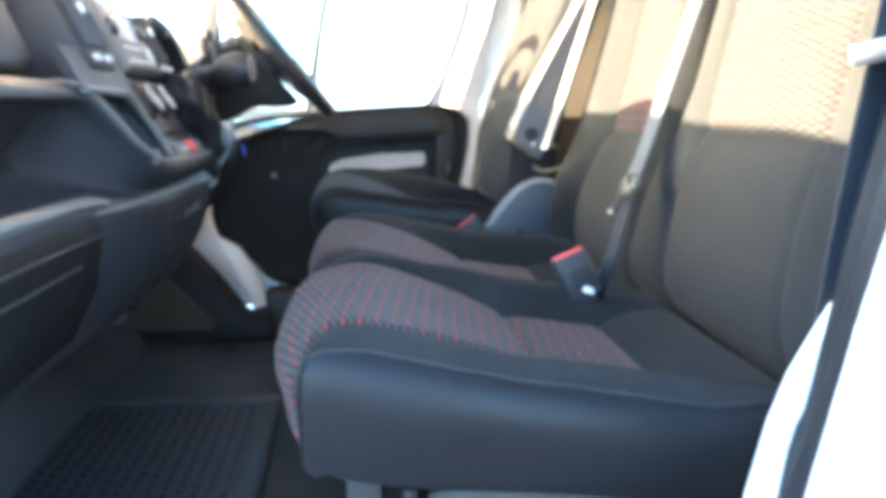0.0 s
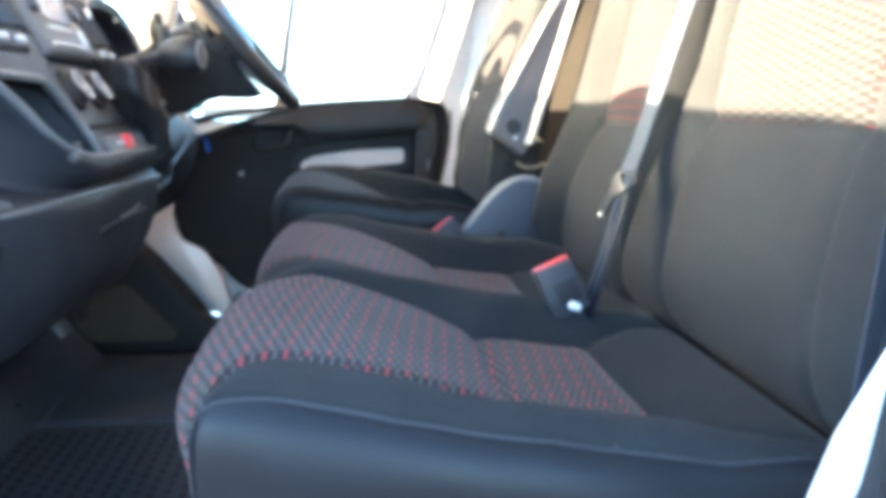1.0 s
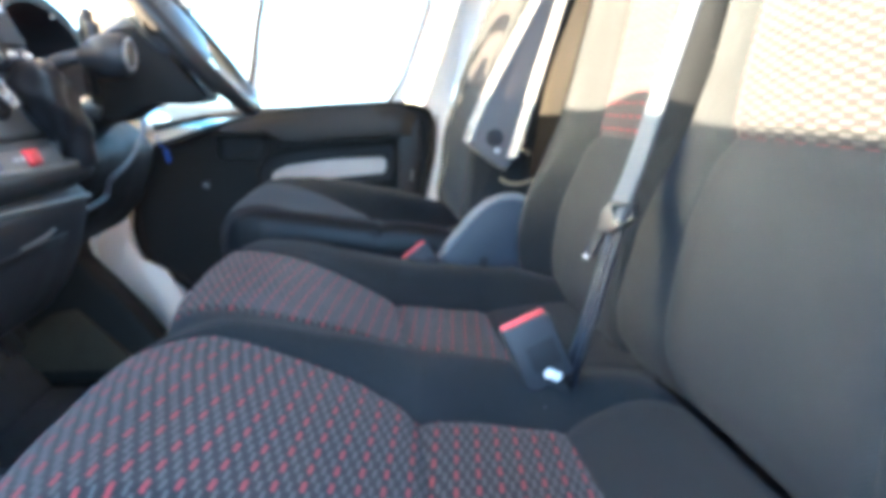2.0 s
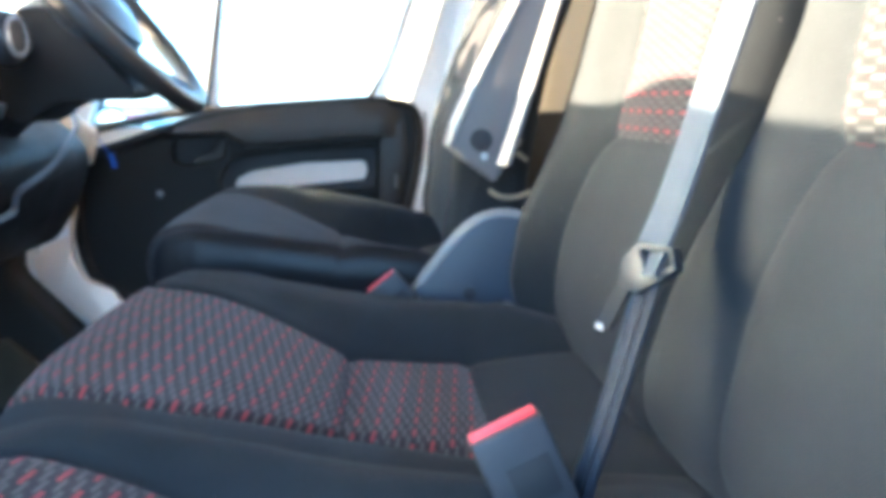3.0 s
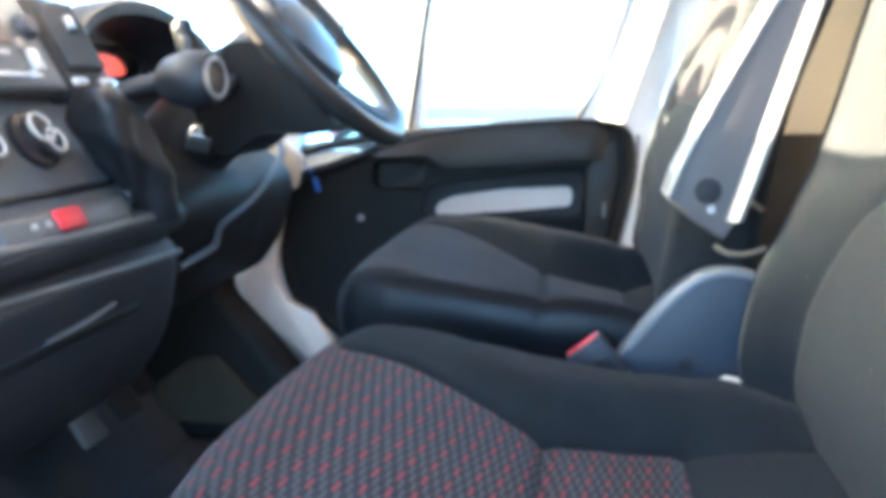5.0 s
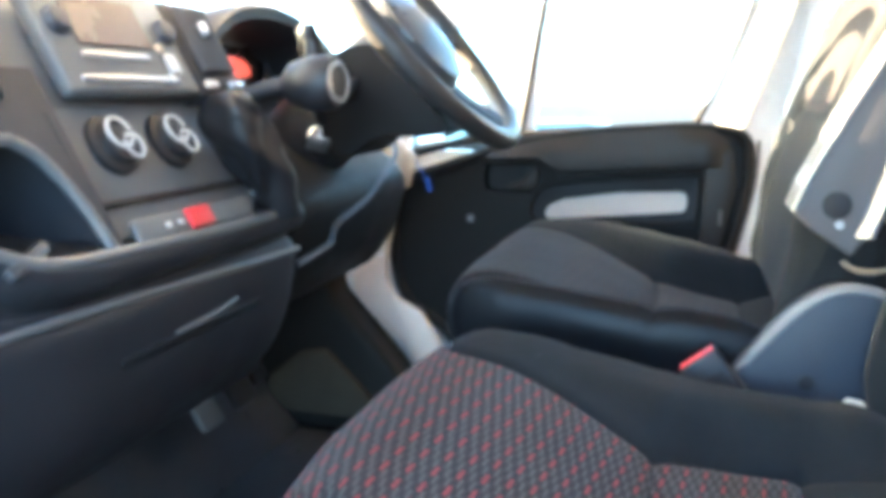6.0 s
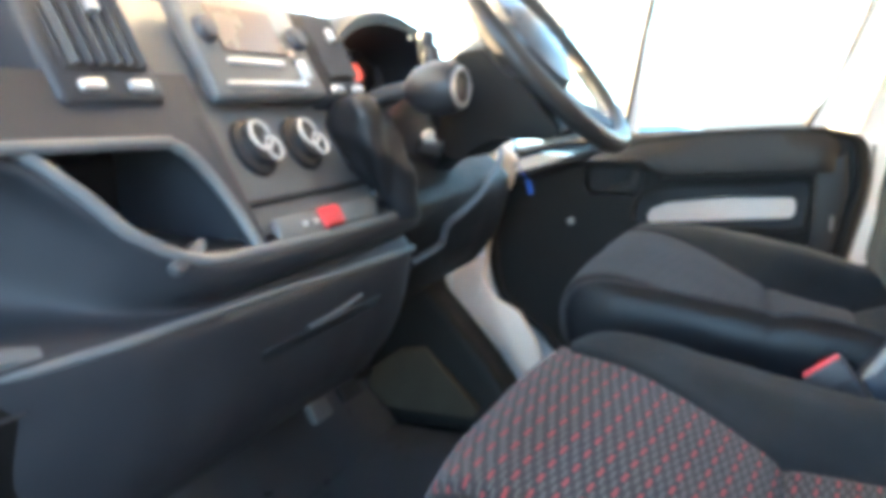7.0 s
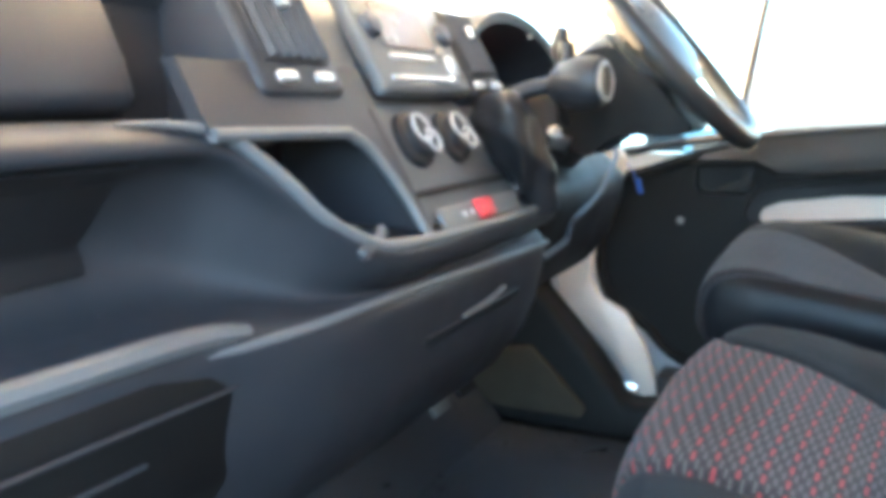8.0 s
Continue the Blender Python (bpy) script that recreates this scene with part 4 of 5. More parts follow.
def driver_seat():
    s = thing("driver_seat", "driver's seat in charcoal cloth with a raised grey armrest", "seat", at=(0.25, 0.44, 0))
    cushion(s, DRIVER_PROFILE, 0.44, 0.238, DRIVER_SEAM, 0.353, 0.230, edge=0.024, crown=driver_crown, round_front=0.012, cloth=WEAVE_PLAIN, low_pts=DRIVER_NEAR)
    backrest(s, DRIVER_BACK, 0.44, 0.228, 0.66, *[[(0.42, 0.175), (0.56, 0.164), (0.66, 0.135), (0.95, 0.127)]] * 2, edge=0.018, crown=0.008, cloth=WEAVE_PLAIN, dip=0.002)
    part("seat_base", prism([(0.06, 0.02), (0.44, 0.02), (0.47, 0.36), (0.03, 0.375)], 0.225, 0.655, bevel=0.02), DARK, s, "black moulded plastic base")
    part("lumbar_skirt", prism([(0.01, 0.30), (0.45, 0.27), (0.47, 0.40), (0.02, 0.425)], 0.212, 0.232, bevel=0.008), DARK, s)
    # cover over the recliner hinge
    hinge = part("recliner_cover", prism(ring2([(0.325, 0.388), (0.345, 0.415), (0.385, 0.462), (0.415, 0.483), (0.45, 0.485), (0.475, 0.470), (0.48, 0.43), (0.470, 0.385), (0.44, 0.368), (0.405, 0.355), (0.365, 0.366), (0.335, 0.374)], 60), 0.150, 0.205, bevel=0.010, seg=3), GREY_PLASTIC, s, "blue-grey plastic hinge cover")
    part("cover_rim", tube([(0.328, 0.158, 0.384), (0.348, 0.156, 0.418), (0.386, 0.156, 0.463), (0.416, 0.156, 0.484), (0.45, 0.156, 0.486), (0.476, 0.158, 0.470)], 0.007, 8, 24), PALE, hinge, "paler rolled edge")
    part("cover_hole", lathe([(0.008, 0), (0.008, 0.003), (0.006, 0.0035)], (0.396, 0.1515, 0.390), (0, -1, 0), 16), DARK, hinge)
    # armrest, folded up beside the backrest
    left = [(0.362, 0.573), (0.371, 0.600), (0.399, 0.660), (0.445, 0.747), (0.490, 0.832), (0.522, 0.890)]
    right = [(0.416, 0.532), (0.430, 0.552), (0.444, 0.596), (0.489, 0.747), (0.515, 0.832), (0.538, 0.890)]
    arm = part("armrest", prism(left + [(0.529, 0.899)] + right[::-1] + [(0.381, 0.556)], 0.088, 0.150, bevel=0.004, seg=3), ARM_INNER, s, "grey raised armrest with pale edges")
    part("front_rail", prism(left + [(x + 0.0075, z + 0.002) for x, z in left[::-1]], 0.0845, 0.152, bevel=0.0025, seg=3), PALE, arm, "pale moulded edge")
    bm = bmesh.new()
    rows = [[bm.verts.new((x + dx, y, z)) for dx, y in ((-0.0145, 0.0895), (-0.006, 0.0765), (-0.002, 0.0745), (0.002, 0.078), (0.003, 0.152), (-0.0145, 0.152))] for x, _, z in spline([(x, 0, z) for x, z in right[1:]], 24)]
    for r, t in zip(rows, rows[1:]):
        for k in range(6):
            bm.faces.new((r[k], r[(k + 1) % 6], t[(k + 1) % 6], t[k]))
    for r in (rows[0], rows[-1]):
        bm.faces.new(r)
    part("rear_rail", bm, PALE, arm, "pale standing edge")
    part("armrest_bolt", lathe([(0.0125, 0), (0.0125, 0.002), (0.009, 0.003)], (0.400, 0.0880, 0.580), (0, -1, 0), 20), RUBBER, arm, "dark round socket")
    part("armrest_screw", lathe([(0.004, 0), (0.003, 0.002)], (0.404, 0.0880, 0.562), (0, -1, 0), 10), KNOB_WHITE, arm)
    part("cover_cord", tube([(0.419, 0.152, 0.517), (0.430, 0.150, 0.510), (0.443, 0.150, 0.508), (0.456, 0.150, 0.510), (0.470, 0.152, 0.515)], 0.0028, 8, 14), CORD, s, "tan edge cord")
    part("hinge_clip", merge(box((0.016, 0.010, 0.006), (0.462, 0.170, 0.556), (0, 35, 0), 0.0015), box((0.006, 0.010, 0.012), (0.457, 0.172, 0.573), (0, 20, 0), 0.0015)), CORD, s, "small tan clip behind the armrest")
    part("armrest_pivot", tube([(0.445, 0.165, 0.60), (0.46, 0.24, 0.60)], 0.018, 14), DARK, s)
    return s


driver_seat()


def buckle(name, at, turn, label):
    """A belt buckle on its stalk, standing along its own z."""
    b = thing(name, label, "seat belt buckle", at=at)
    m = Matrix.Translation(at) @ Euler([radians(a) for a in turn]).to_matrix().to_4x4()
    def put(nm, bmx, mt, lab="", par=None):
        bmesh.ops.transform(bmx, matrix=m, verts=bmx.verts)
        return part(nm, bmx, mt, par or b, lab)
    body = put("casing", box((0.044, 0.024, 0.060), (0, 0, 0.029), bevel=0.0035), BUCKLE, "black plastic casing")
    put("press_button", box((0.040, 0.0130, 0.0025), (0, 0.0005, 0.0588), bevel=0.001), RED, "red press button")
    put("casing_window", box((0.026, 0.002, 0.024), (0.003, -0.0122, 0.026), bevel=0.0008), RUBBER, "", body)
    put("stalk", box((0.024, 0.012, 0.075), (0, 0, -0.035), bevel=0.003), DARK)
    return b


bk = buckle("belt_buckle", (0.372, -0.408, 0.392), (-5, -24, 4), "black seat belt buckle with a red button on the bench")
part("label_tag", box((0.014, 0.003, 0.008), (0.372, -0.424, 0.402), (0, 22, 0), 0.001), TAG, bk, "white tag")
buckle("belt_buckle", (0.324, 0.135, 0.365), (0, -39, 0), "black seat belt buckle with a red button beside the driver's seat")
tagged(part("paper_scrap", box((0.021, 0.014, 0.028), (0.436, 0.128, 0.370), (10, 12, 15), 0.005), TAG), "crumpled white scrap behind the bench cushion", "scrap")

# middle belt: webbing over the bench back, sliding tongue, lower webbing
belt = thing("seat_belt", "grey webbing seat belt hanging in front of the bench backrests", "seat belt", at=(0.45, -0.41, 0.36))
part("webbing", strap([(0.66, -0.380, 1.0), (0.60, -0.380, 0.998), (0.572, -0.379, 0.968), (0.550, -0.379, 0.90), (0.520, -0.379, 0.80), (0.489, -0.379, 0.70), (0.463, -0.383, 0.62), (0.443, -0.393, 0.568), (0.4215, -0.4090, 0.530)], (-0.17, 0.98, -0.05), 0.030, 0.0026, 44, 2.0), WEBBING, belt)
part("webbing", strap([(0.428, -0.408, 0.528), (0.418, -0.407, 0.490), (0.408, -0.404, 0.448), (0.398, -0.400, 0.410), (0.391, -0.396, 0.375)], (-0.40, 0.90, 0.10), 0.017, 0.0030, 24, 2.0), LOWER_WEB, belt, "black webbing below the tongue")
_w = Vector((-0.60, 0.80, 0.0)).normalized()
_d = Vector((0.25, 0.035, 0.95)).normalized()
TONGUE = Matrix.Translation((0.427, -0.410, 0.533)) @ Matrix((_w, -_w.cross(_d), _d)).transposed().to_4x4() @ Matrix.Scale(0.96, 4)
bm = plate([(0.0186, 0.005), (0.010, 0.0165), (-0.0120, 0.0155), (-0.0183, 0.0033), (-0.009, -0.006), (0.0034, -0.0145), (0.0157, -0.010)], [[(0.0076, 0.0115), (-0.001, -0.002), (-0.0145, 0.0050), (-0.0105, 0.012)]], -0.005, 0.005)
bmesh.ops.bevel(bm, geom=[e for e in bm.edges if e.is_manifold and e.calc_face_angle(0) > 0.5], offset=0.0014, segments=2, affect="EDGES", profile=0.5)
bmesh.ops.transform(bm, matrix=TONGUE, verts=bm.verts)
tongue = part("belt_tongue", bm, TONGUE_GREY, belt, "grey plastic sliding tongue")
BLADE = TONGUE @ Matrix.Translation((0.011, 0.002, -0.006)) @ Euler((0, radians(-14), 0)).to_matrix().to_4x4()
bm = plate(rrect(-0.005, 0.005, -0.033, 0.004, 0.003, 3), [], -0.002, 0.002)
bmesh.ops.transform(bm, matrix=BLADE, verts=bm.verts)
part("tongue_blade", bm, BLADE_BLACK, tongue, "dark coated blade")
bm = box((0.006, 0.005, 0.004), (0.002, 0, -0.0325), bevel=0.0012)
bmesh.ops.transform(bm, matrix=BLADE, verts=bm.verts)
part("blade_tip", bm, STEEL, tongue, "bright worn end")

# outer belt on the door post
ob2 = thing("seat_belt", "grey webbing seat belt hanging beside the door post", "seat belt", at=(0.47, -0.79, 0.4))
part("webbing", strap([(0.557, -0.792, 1.0), (0.507, -0.795, 0.75), (0.493, -0.796, 0.66), (0.482, -0.796, 0.58), (0.469, -0.797, 0.46), (0.458, -0.797, 0.34)], (1, 0.3, 0), 0.030), DARK_WEB, ob2)
part("belt_guide", merge(tube([(0.462, -0.812, 0.672), (0.475, -0.822, 0.678), (0.498, -0.822, 0.682), (0.510, -0.806, 0.682)], 0.008, 10, 12), box((0.05, 0.008, 0.018), (0.486, -0.806, 0.678), (0, -12, 0), 0.003)), BEIGE, ob2, "beige plastic guide")


# ---- dashboard ----
def face(z):
    """How far back the slanting console face lies at a height."""
    return -0.238 - 0.55 * (z - 0.638)


def on_face(bmx, y, z, proud=0.0):
    """Moves a piece built round the origin, facing along +x, on to the console face."""
    n = Vector((1, 0, 0.55)).normalized()
    bmesh.ops.transform(bmx, matrix=Matrix.Translation(Vector((face(z), y, z)) + n * proud) @ Matrix.Rotation(-math.atan2(0.55, 1.0), 4, "Y"), verts=bmx.verts)
    return bmx


def dashboard():
    d = thing("dashboard", "black plastic dashboard with a grey centre console", "dashboard", at=(-0.4, 0, 0.3))
    top = [(-0.76, 0.73), (-0.50, 0.762), (-0.36, 0.765)]
    bm = bmesh.new()
    rows = []
    for y in [-0.865 + 1.145 * k / 40 for k in range(41)]:
        lift = 0.012 + 0.034 * math.exp(-((y + 0.20) / (0.16 if y > -0.2 else 0.11)) ** 2) - 0.08 * max(0.0, -y - 0.66)
        pts = [(-0.76, y, 0.72), (-0.76, y, 0.735), (-0.55, y, 0.768 + lift * 0.7), (-0.42, y, 0.779 + lift), (-0.375, y, 0.778 + lift), (-0.352, y, 0.770 + lift), (-0.352, y, 0.752), (-0.40, y, 0.72)]
        rows.append([bm.verts.new(v) for v in spline(pts, 22)])
    for r, s in zip(rows, rows[1:]):
        for k in range(21):
            bm.faces.new((r[k], r[k + 1], s[k + 1], s[k]))
        bm.faces.new((r[21], r[0], s[0], s[21]))
    bm.faces.new(rows[0])
    bm.faces.new(rows[-1][::-1])
    part("dash_top", bm, DASH, d, "black dash top pad")
    part("upper_lid", prism(top + [(-0.325, 0.752), (-0.302, 0.70), (-0.292, 0.668), (-0.32, 0.655), (-0.76, 0.64)], -0.865, -0.385, bevel=0.010, seg=3), DASH, d)
    side_prof = [(-0.36, 0.640), (-0.31, 0.655), (-0.275, 0.656), (-0.256, 0.648), (-0.252, 0.634), (-0.283, 0.620), (-0.322, 0.570), (-0.305, 0.533), (-0.250, 0.518), (-0.236, 0.500), (-0.240, 0.468), (-0.252, 0.40), (-0.285, 0.33), (-0.34, 0.285), (-0.60, 0.26)]
    mid_prof = [(-0.36, 0.535), (-0.215, 0.548), (-0.196, 0.550), (-0.184, 0.545), (-0.180, 0.536), (-0.184, 0.522), (-0.200, 0.512), (-0.206, 0.506), (-0.199, 0.499), (-0.194, 0.486), (-0.198, 0.455), (-0.212, 0.40), (-0.245, 0.345), (-0.30, 0.315), (-0.60, 0.30)]
    bm = bmesh.new()
    rows = []
    ys = [-0.866, -0.70, -0.55, -0.45, -0.40] + [-0.385 + 0.0125 * k for k in range(16)] + [-0.18, -0.12, -0.05, 0.02, 0.08, 0.13, 0.17, 0.20, 0.212]
    for y in ys:
        w = float(np.interp(y, [-0.40, -0.372, -0.348, -0.312, -0.285, -0.25, -0.215, -0.17], [1.0, 0.99, 0.93, 0.61, 0.32, 0.11, 0.04, 0.0]))
        wl = float(np.interp(y, [-0.46, -0.40, -0.34, -0.28, -0.20], [1.0, 0.9, 0.55, 0.18, 0.0]))
        end = 0.012 * max(0.0, (y - 0.18) / 0.032) ** 2
        pts = []
        for k, (a, c) in enumerate(zip(side_prof, mid_prof)):
            q = w if k < 6 else (w * 0.5 + wl * 0.5 if k < 8 else wl)
            pts.append((a[0] * q + c[0] * (1 - q) - end, y, a[1] * q + c[1] * (1 - q)))
        rows.append([bm.verts.new(v) for v in spline(pts, 57)])
    for r, s in zip(rows, rows[1:]):
        for k in range(56):
            bm.faces.new((r[k], r[k + 1], s[k + 1], s[k]))
    for r in (rows[0], rows[-1]):
        bm.faces.new(r)
    part("lower_dash", bm, DASH, d, "black moulded lower dash")
    # the shine along this edge is put in as a paler tube
    part("glovebox_lip", tube([(-0.247, -0.86, 0.517), (-0.240, -0.60, 0.516), (-0.238, -0.42, 0.512), (-0.232, -0.36, 0.505)], [0.009, 0.009, 0.009, 0.007], 8, 14), DASH_GREY, d, "glovebox edge, its shine put into paler plastic")
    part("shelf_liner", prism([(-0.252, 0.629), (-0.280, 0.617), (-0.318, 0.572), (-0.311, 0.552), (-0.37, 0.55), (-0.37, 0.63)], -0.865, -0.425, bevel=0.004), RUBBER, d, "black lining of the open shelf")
    lid = part("glovebox_lid", prism([(-0.236, 0.500), (-0.230, 0.47), (-0.242, 0.40), (-0.274, 0.335), (-0.300, 0.33), (-0.27, 0.49)], -0.862, -0.345, bevel=0.007, seg=3), TRIM, d, "black glovebox lid")
    part("lid_ridge", tube([(-0.229, -0.80, 0.478), (-0.2285, -0.60, 0.476), (-0.2285, -0.375, 0.470)], 0.0020, 8, 10), DASH, lid)
    part("lid_ridge", tube([(-0.234, -0.80, 0.448), (-0.233, -0.62, 0.447), (-0.233, -0.46, 0.444)], 0.0020, 8, 10), DASH, lid)
    # middle: the body behind the console, its rolled lower edge, the panel below
    part("centre_dash", prism(top + [(face(0.782) - 0.03, 0.775), (face(0.70) - 0.026, 0.70), (face(0.60) - 0.026, 0.60), (face(0.552) - 0.014, 0.552), (-0.40, 0.50), (-0.76, 0.45)], -0.145, 0.205, bevel=0.004), DASH_GREY, d)
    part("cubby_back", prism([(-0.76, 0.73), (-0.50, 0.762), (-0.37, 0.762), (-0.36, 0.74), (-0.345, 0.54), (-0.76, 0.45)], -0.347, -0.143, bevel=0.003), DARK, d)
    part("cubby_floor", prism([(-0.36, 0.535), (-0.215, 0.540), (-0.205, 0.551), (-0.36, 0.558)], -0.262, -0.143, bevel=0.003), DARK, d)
    part("cubby_cheek", prism([(-0.36, 0.66), (face(0.665), 0.665), (face(0.552) - 0.004, 0.552), (-0.36, 0.552)], -0.149, -0.140, bevel=0.003), DASH, d)
    rim_pts = [(-0.262, -0.44, 0.655), (-0.258, -0.40, 0.654), (-0.249, -0.352, 0.645), (-0.228, -0.315, 0.612), (-0.209, -0.287, 0.579), (-0.194, -0.250, 0.557), (-0.188, -0.215, 0.549), (-0.187, -0.15, 0.546), (-0.184, 0.0, 0.543), (-0.187, 0.14, 0.542), (-0.197, 0.20, 0.545)]
    # paler than the moulding, for the light its rounded edge catches
    part("console_rim", tube(rim_pts, [0.001, 0.003, 0.005, 0.006, 0.006, 0.006, 0.006, 0.006, 0.006, 0.006, 0.005], 10, 60), DASH_GREY, d, "rounded console edge, its shine put into paler plastic")
    surround = [(-0.372, 0.646), (-0.215, 0.643), (-0.197, 0.640), (-0.180, 0.629), (-0.166, 0.606), (-0.156, 0.578), (-0.151, 0.550), (-0.136, 0.548), (-0.136, 0.70), (-0.372, 0.70)]
    bm = plate(surround, [], -0.016, -0.002, "x")
    for v in bm.verts:
        v.co.x += face(v.co.z)
    part("cubby_surround", bm, DASH, d, "grey console round the cubby", smooth=False)
    # again a paler tube for the sheen on the edge
    part("cubby_edge", tube([(face(z) - 0.002, y, z) for y, z in surround[:7]], 0.0055, 8, 28), DASH_GREY, d, "rounded cubby edge, its shine put into paler plastic")
    # ledge and drawer grip: sheen of the black plastic given as paler colour
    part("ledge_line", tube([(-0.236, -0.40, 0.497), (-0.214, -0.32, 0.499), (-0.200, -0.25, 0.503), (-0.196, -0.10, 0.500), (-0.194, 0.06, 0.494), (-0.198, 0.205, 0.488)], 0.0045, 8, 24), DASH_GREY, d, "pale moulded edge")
    part("drawer_grip", tube([(-0.196, -0.065, 0.452), (-0.191, -0.01, 0.456), (-0.196, 0.052, 0.460)], [0.002, 0.0036, 0.0025], 8, 10), DASH_GREY, d, "pull edge, its shine put into paler plastic")
    part("drawer", prism([(-0.195, 0.448), (-0.20, 0.44), (-0.228, 0.372), (-0.24, 0.38), (-0.21, 0.45)], -0.14, 0.11, bevel=0.004), DARK, d)

    # radio with its display and buttons
    radio = part("radio", on_face(box((0.02, 0.205, 0.125), (0, 0, 0), bevel=0.007, seg=3), -0.005, 0.732, -0.004), DASH_GREY, d, "grey car radio")
    part("display", on_face(box((0.003, 0.112, 0.052), (0, 0, 0), bevel=0.001, seg=1), -0.014, 0.744, 0.007), SCREEN, radio, "dull brown display")
    for y in (-0.086, 0.078):
        part("radio_knob", on_face(lathe([(0.015, 0), (0.014, 0.010), (0.011, 0.013), (0.004, 0.0135)], (0, 0, 0), (1, 0, 0), 20), y, 0.741, 0.002), GREY_PLASTIC, radio, "blue-grey turning knob")
    part("button_bar", on_face(box((0.006, 0.100, 0.006), (0, 0, 0), bevel=0.002), -0.022, 0.712, 0.006), SILVER, radio, "silver button strip")
    part("button_bar", on_face(box((0.006, 0.150, 0.006), (0, 0, 0), bevel=0.002), -0.014, 0.690, 0.006), SILVER, radio, "silver button strip")
    for k, (y, z, w, h) in enumerate(((0.062, 0.706, 0.017, 0.024), (0.046, 0.690, 0.010, 0.010), (0.052, 0.722, 0.010, 0.010))):
        part("preset_button", on_face(box((0.008, w, h), (0, 0, 0), bevel=0.002), y, z, 0.007), BEIGE if k == 2 else SILVER, radio)
    # vents either side of the radio
    for y0, wv in ((-0.238, 0.088), (0.148, 0.066)):
        pod = part("air_vent", on_face(box((0.16, wv + 0.03, 0.125), (-0.073, 0, 0), bevel=0.010, seg=3), y0, 0.728, -0.002), DASH, d, "black air vent pod")
        part("vent_well", on_face(box((0.004, wv, 0.086), (0, 0, 0), bevel=0.001, seg=1), y0, 0.736, 0.0055), DARK, pod)
        for k in range(6):
            part("vent_slat", on_face(box((0.010, 0.003, 0.082), (0, 0, 0), (0, 0, 25)), y0 - wv / 2 + wv * (k + 0.5) / 6, 0.736, 0.009), DARK, pod)
        part("vent_tab", on_face(box((0.012, 0.012, 0.016), (0, 0, 0), bevel=0.002), y0 + 0.004, 0.747, 0.012), SILVER, pod, "silver slider")
        for k in (-1, 1):
            part("vent_wheel", on_face(box((0.008, 0.024, 0.009), (0, 0, 0), bevel=0.002), y0 + k * 0.026, 0.686, 0.006), SILVER, pod)
    # climate panel with two big rotary knobs
    clim = part("climate_panel", on_face(box((0.014, 0.272, 0.096), (0, 0, 0), bevel=0.005, seg=2), 0.0, 0.632, -0.022), DASH_GREY, d, "grey heater control panel")
    part("panel_groove", on_face(box((0.008, 0.268, 0.006), (0, 0, 0), bevel=0.002), 0.0, 0.588, -0.014), DARK, clim)
    for y in (-0.071, 0.019):
        kn = part("heater_knob", on_face(lathe([(0.031, 0.004), (0.030, 0.010), (0.024, 0.013), (0.023, 0.021), (0.019, 0.023), (0.003, 0.023)], (0, 0, 0), (1, 0, 0), 28), y, 0.637, -0.018), DARK, d, "black rotary heater knob")
        ring = bmesh.new()
        for a0, a1, rr, yy, zz in ((5, 335, 0.0150, -0.005, 0.005), (150, 490, 0.0120, 0.007, -0.009)):
            pts = [(0.0055, yy + rr * math.cos(radians(a0 + (a1 - a0) * k / 16)), zz + rr * math.sin(radians(a0 + (a1 - a0) * k / 16))) for k in range(17)]
            tube(pts, 0.0020, 6, bm=ring)
        part("knob_marking", on_face(ring, y, 0.637, 0.0), KNOB_WHITE, kn, "pale curved markings")
    # switch strip with the hazard button
    strip = part("switch_strip", on_face(box((0.010, 0.20, 0.026), (0, 0, 0), bevel=0.006, seg=3), -0.020, 0.557, 0.0), DASH_GREY, d, "grey switch strip")
    part("hazard_button", on_face(box((0.010, 0.040, 0.022), (0, 0, 0), bevel=0.004), -0.024, 0.558, 0.005), RED, strip, "red hazard button")
    for y in (-0.076, -0.056):
        part("switch_mark", on_face(box((0.003, 0.007, 0.006), (0, 0, 0), bevel=0.001), y, 0.557, 0.006), KNOB_WHITE, strip)
    part("tray_buckle", on_face(box((0.012, 0.050, 0.012), (0, 0, 0), (20, 0, 0), bevel=0.005), -0.243, 0.557, -0.002), HUB, d, "glossy strip in the cubby")
    # driver's side: knee panel, hood over the instruments
    part("driver_dash", prism([(-0.76, 0.71), (-0.52, 0.715), (-0.42, 0.68), (-0.35, 0.648), (-0.27, 0.60), (-0.225, 0.565), (-0.208, 0.545), (-0.205, 0.515), (-0.215, 0.485), (-0.23, 0.44), (-0.27, 0.385), (-0.35, 0.35), (-0.76, 0.33)], 0.205, 0.655, bevel=0.012, seg=3), TRIM, d)
    part("knee_edge", tube([(-0.212, 0.225, 0.462), (-0.210, 0.30, 0.468), (-0.210, 0.335, 0.474), (-0.208, 0.348, 0.497), (-0.206, 0.40, 0.508), (-0.206, 0.475, 0.524), (-0.208, 0.55, 0.550), (-0.214, 0.62, 0.580), (-0.23, 0.65, 0.60)], 0.0055, 8, 40), GREY_PLASTIC, d, "blue-grey moulded edge")
    bm = bmesh.new()
    n = 22
    rows = []
    outer_in = []
    for k in range(n + 1):
        a = math.pi * k / n
        cy, cz = math.cos(a), math.sin(a) ** 0.75
        outer_in.append((cy, cz))
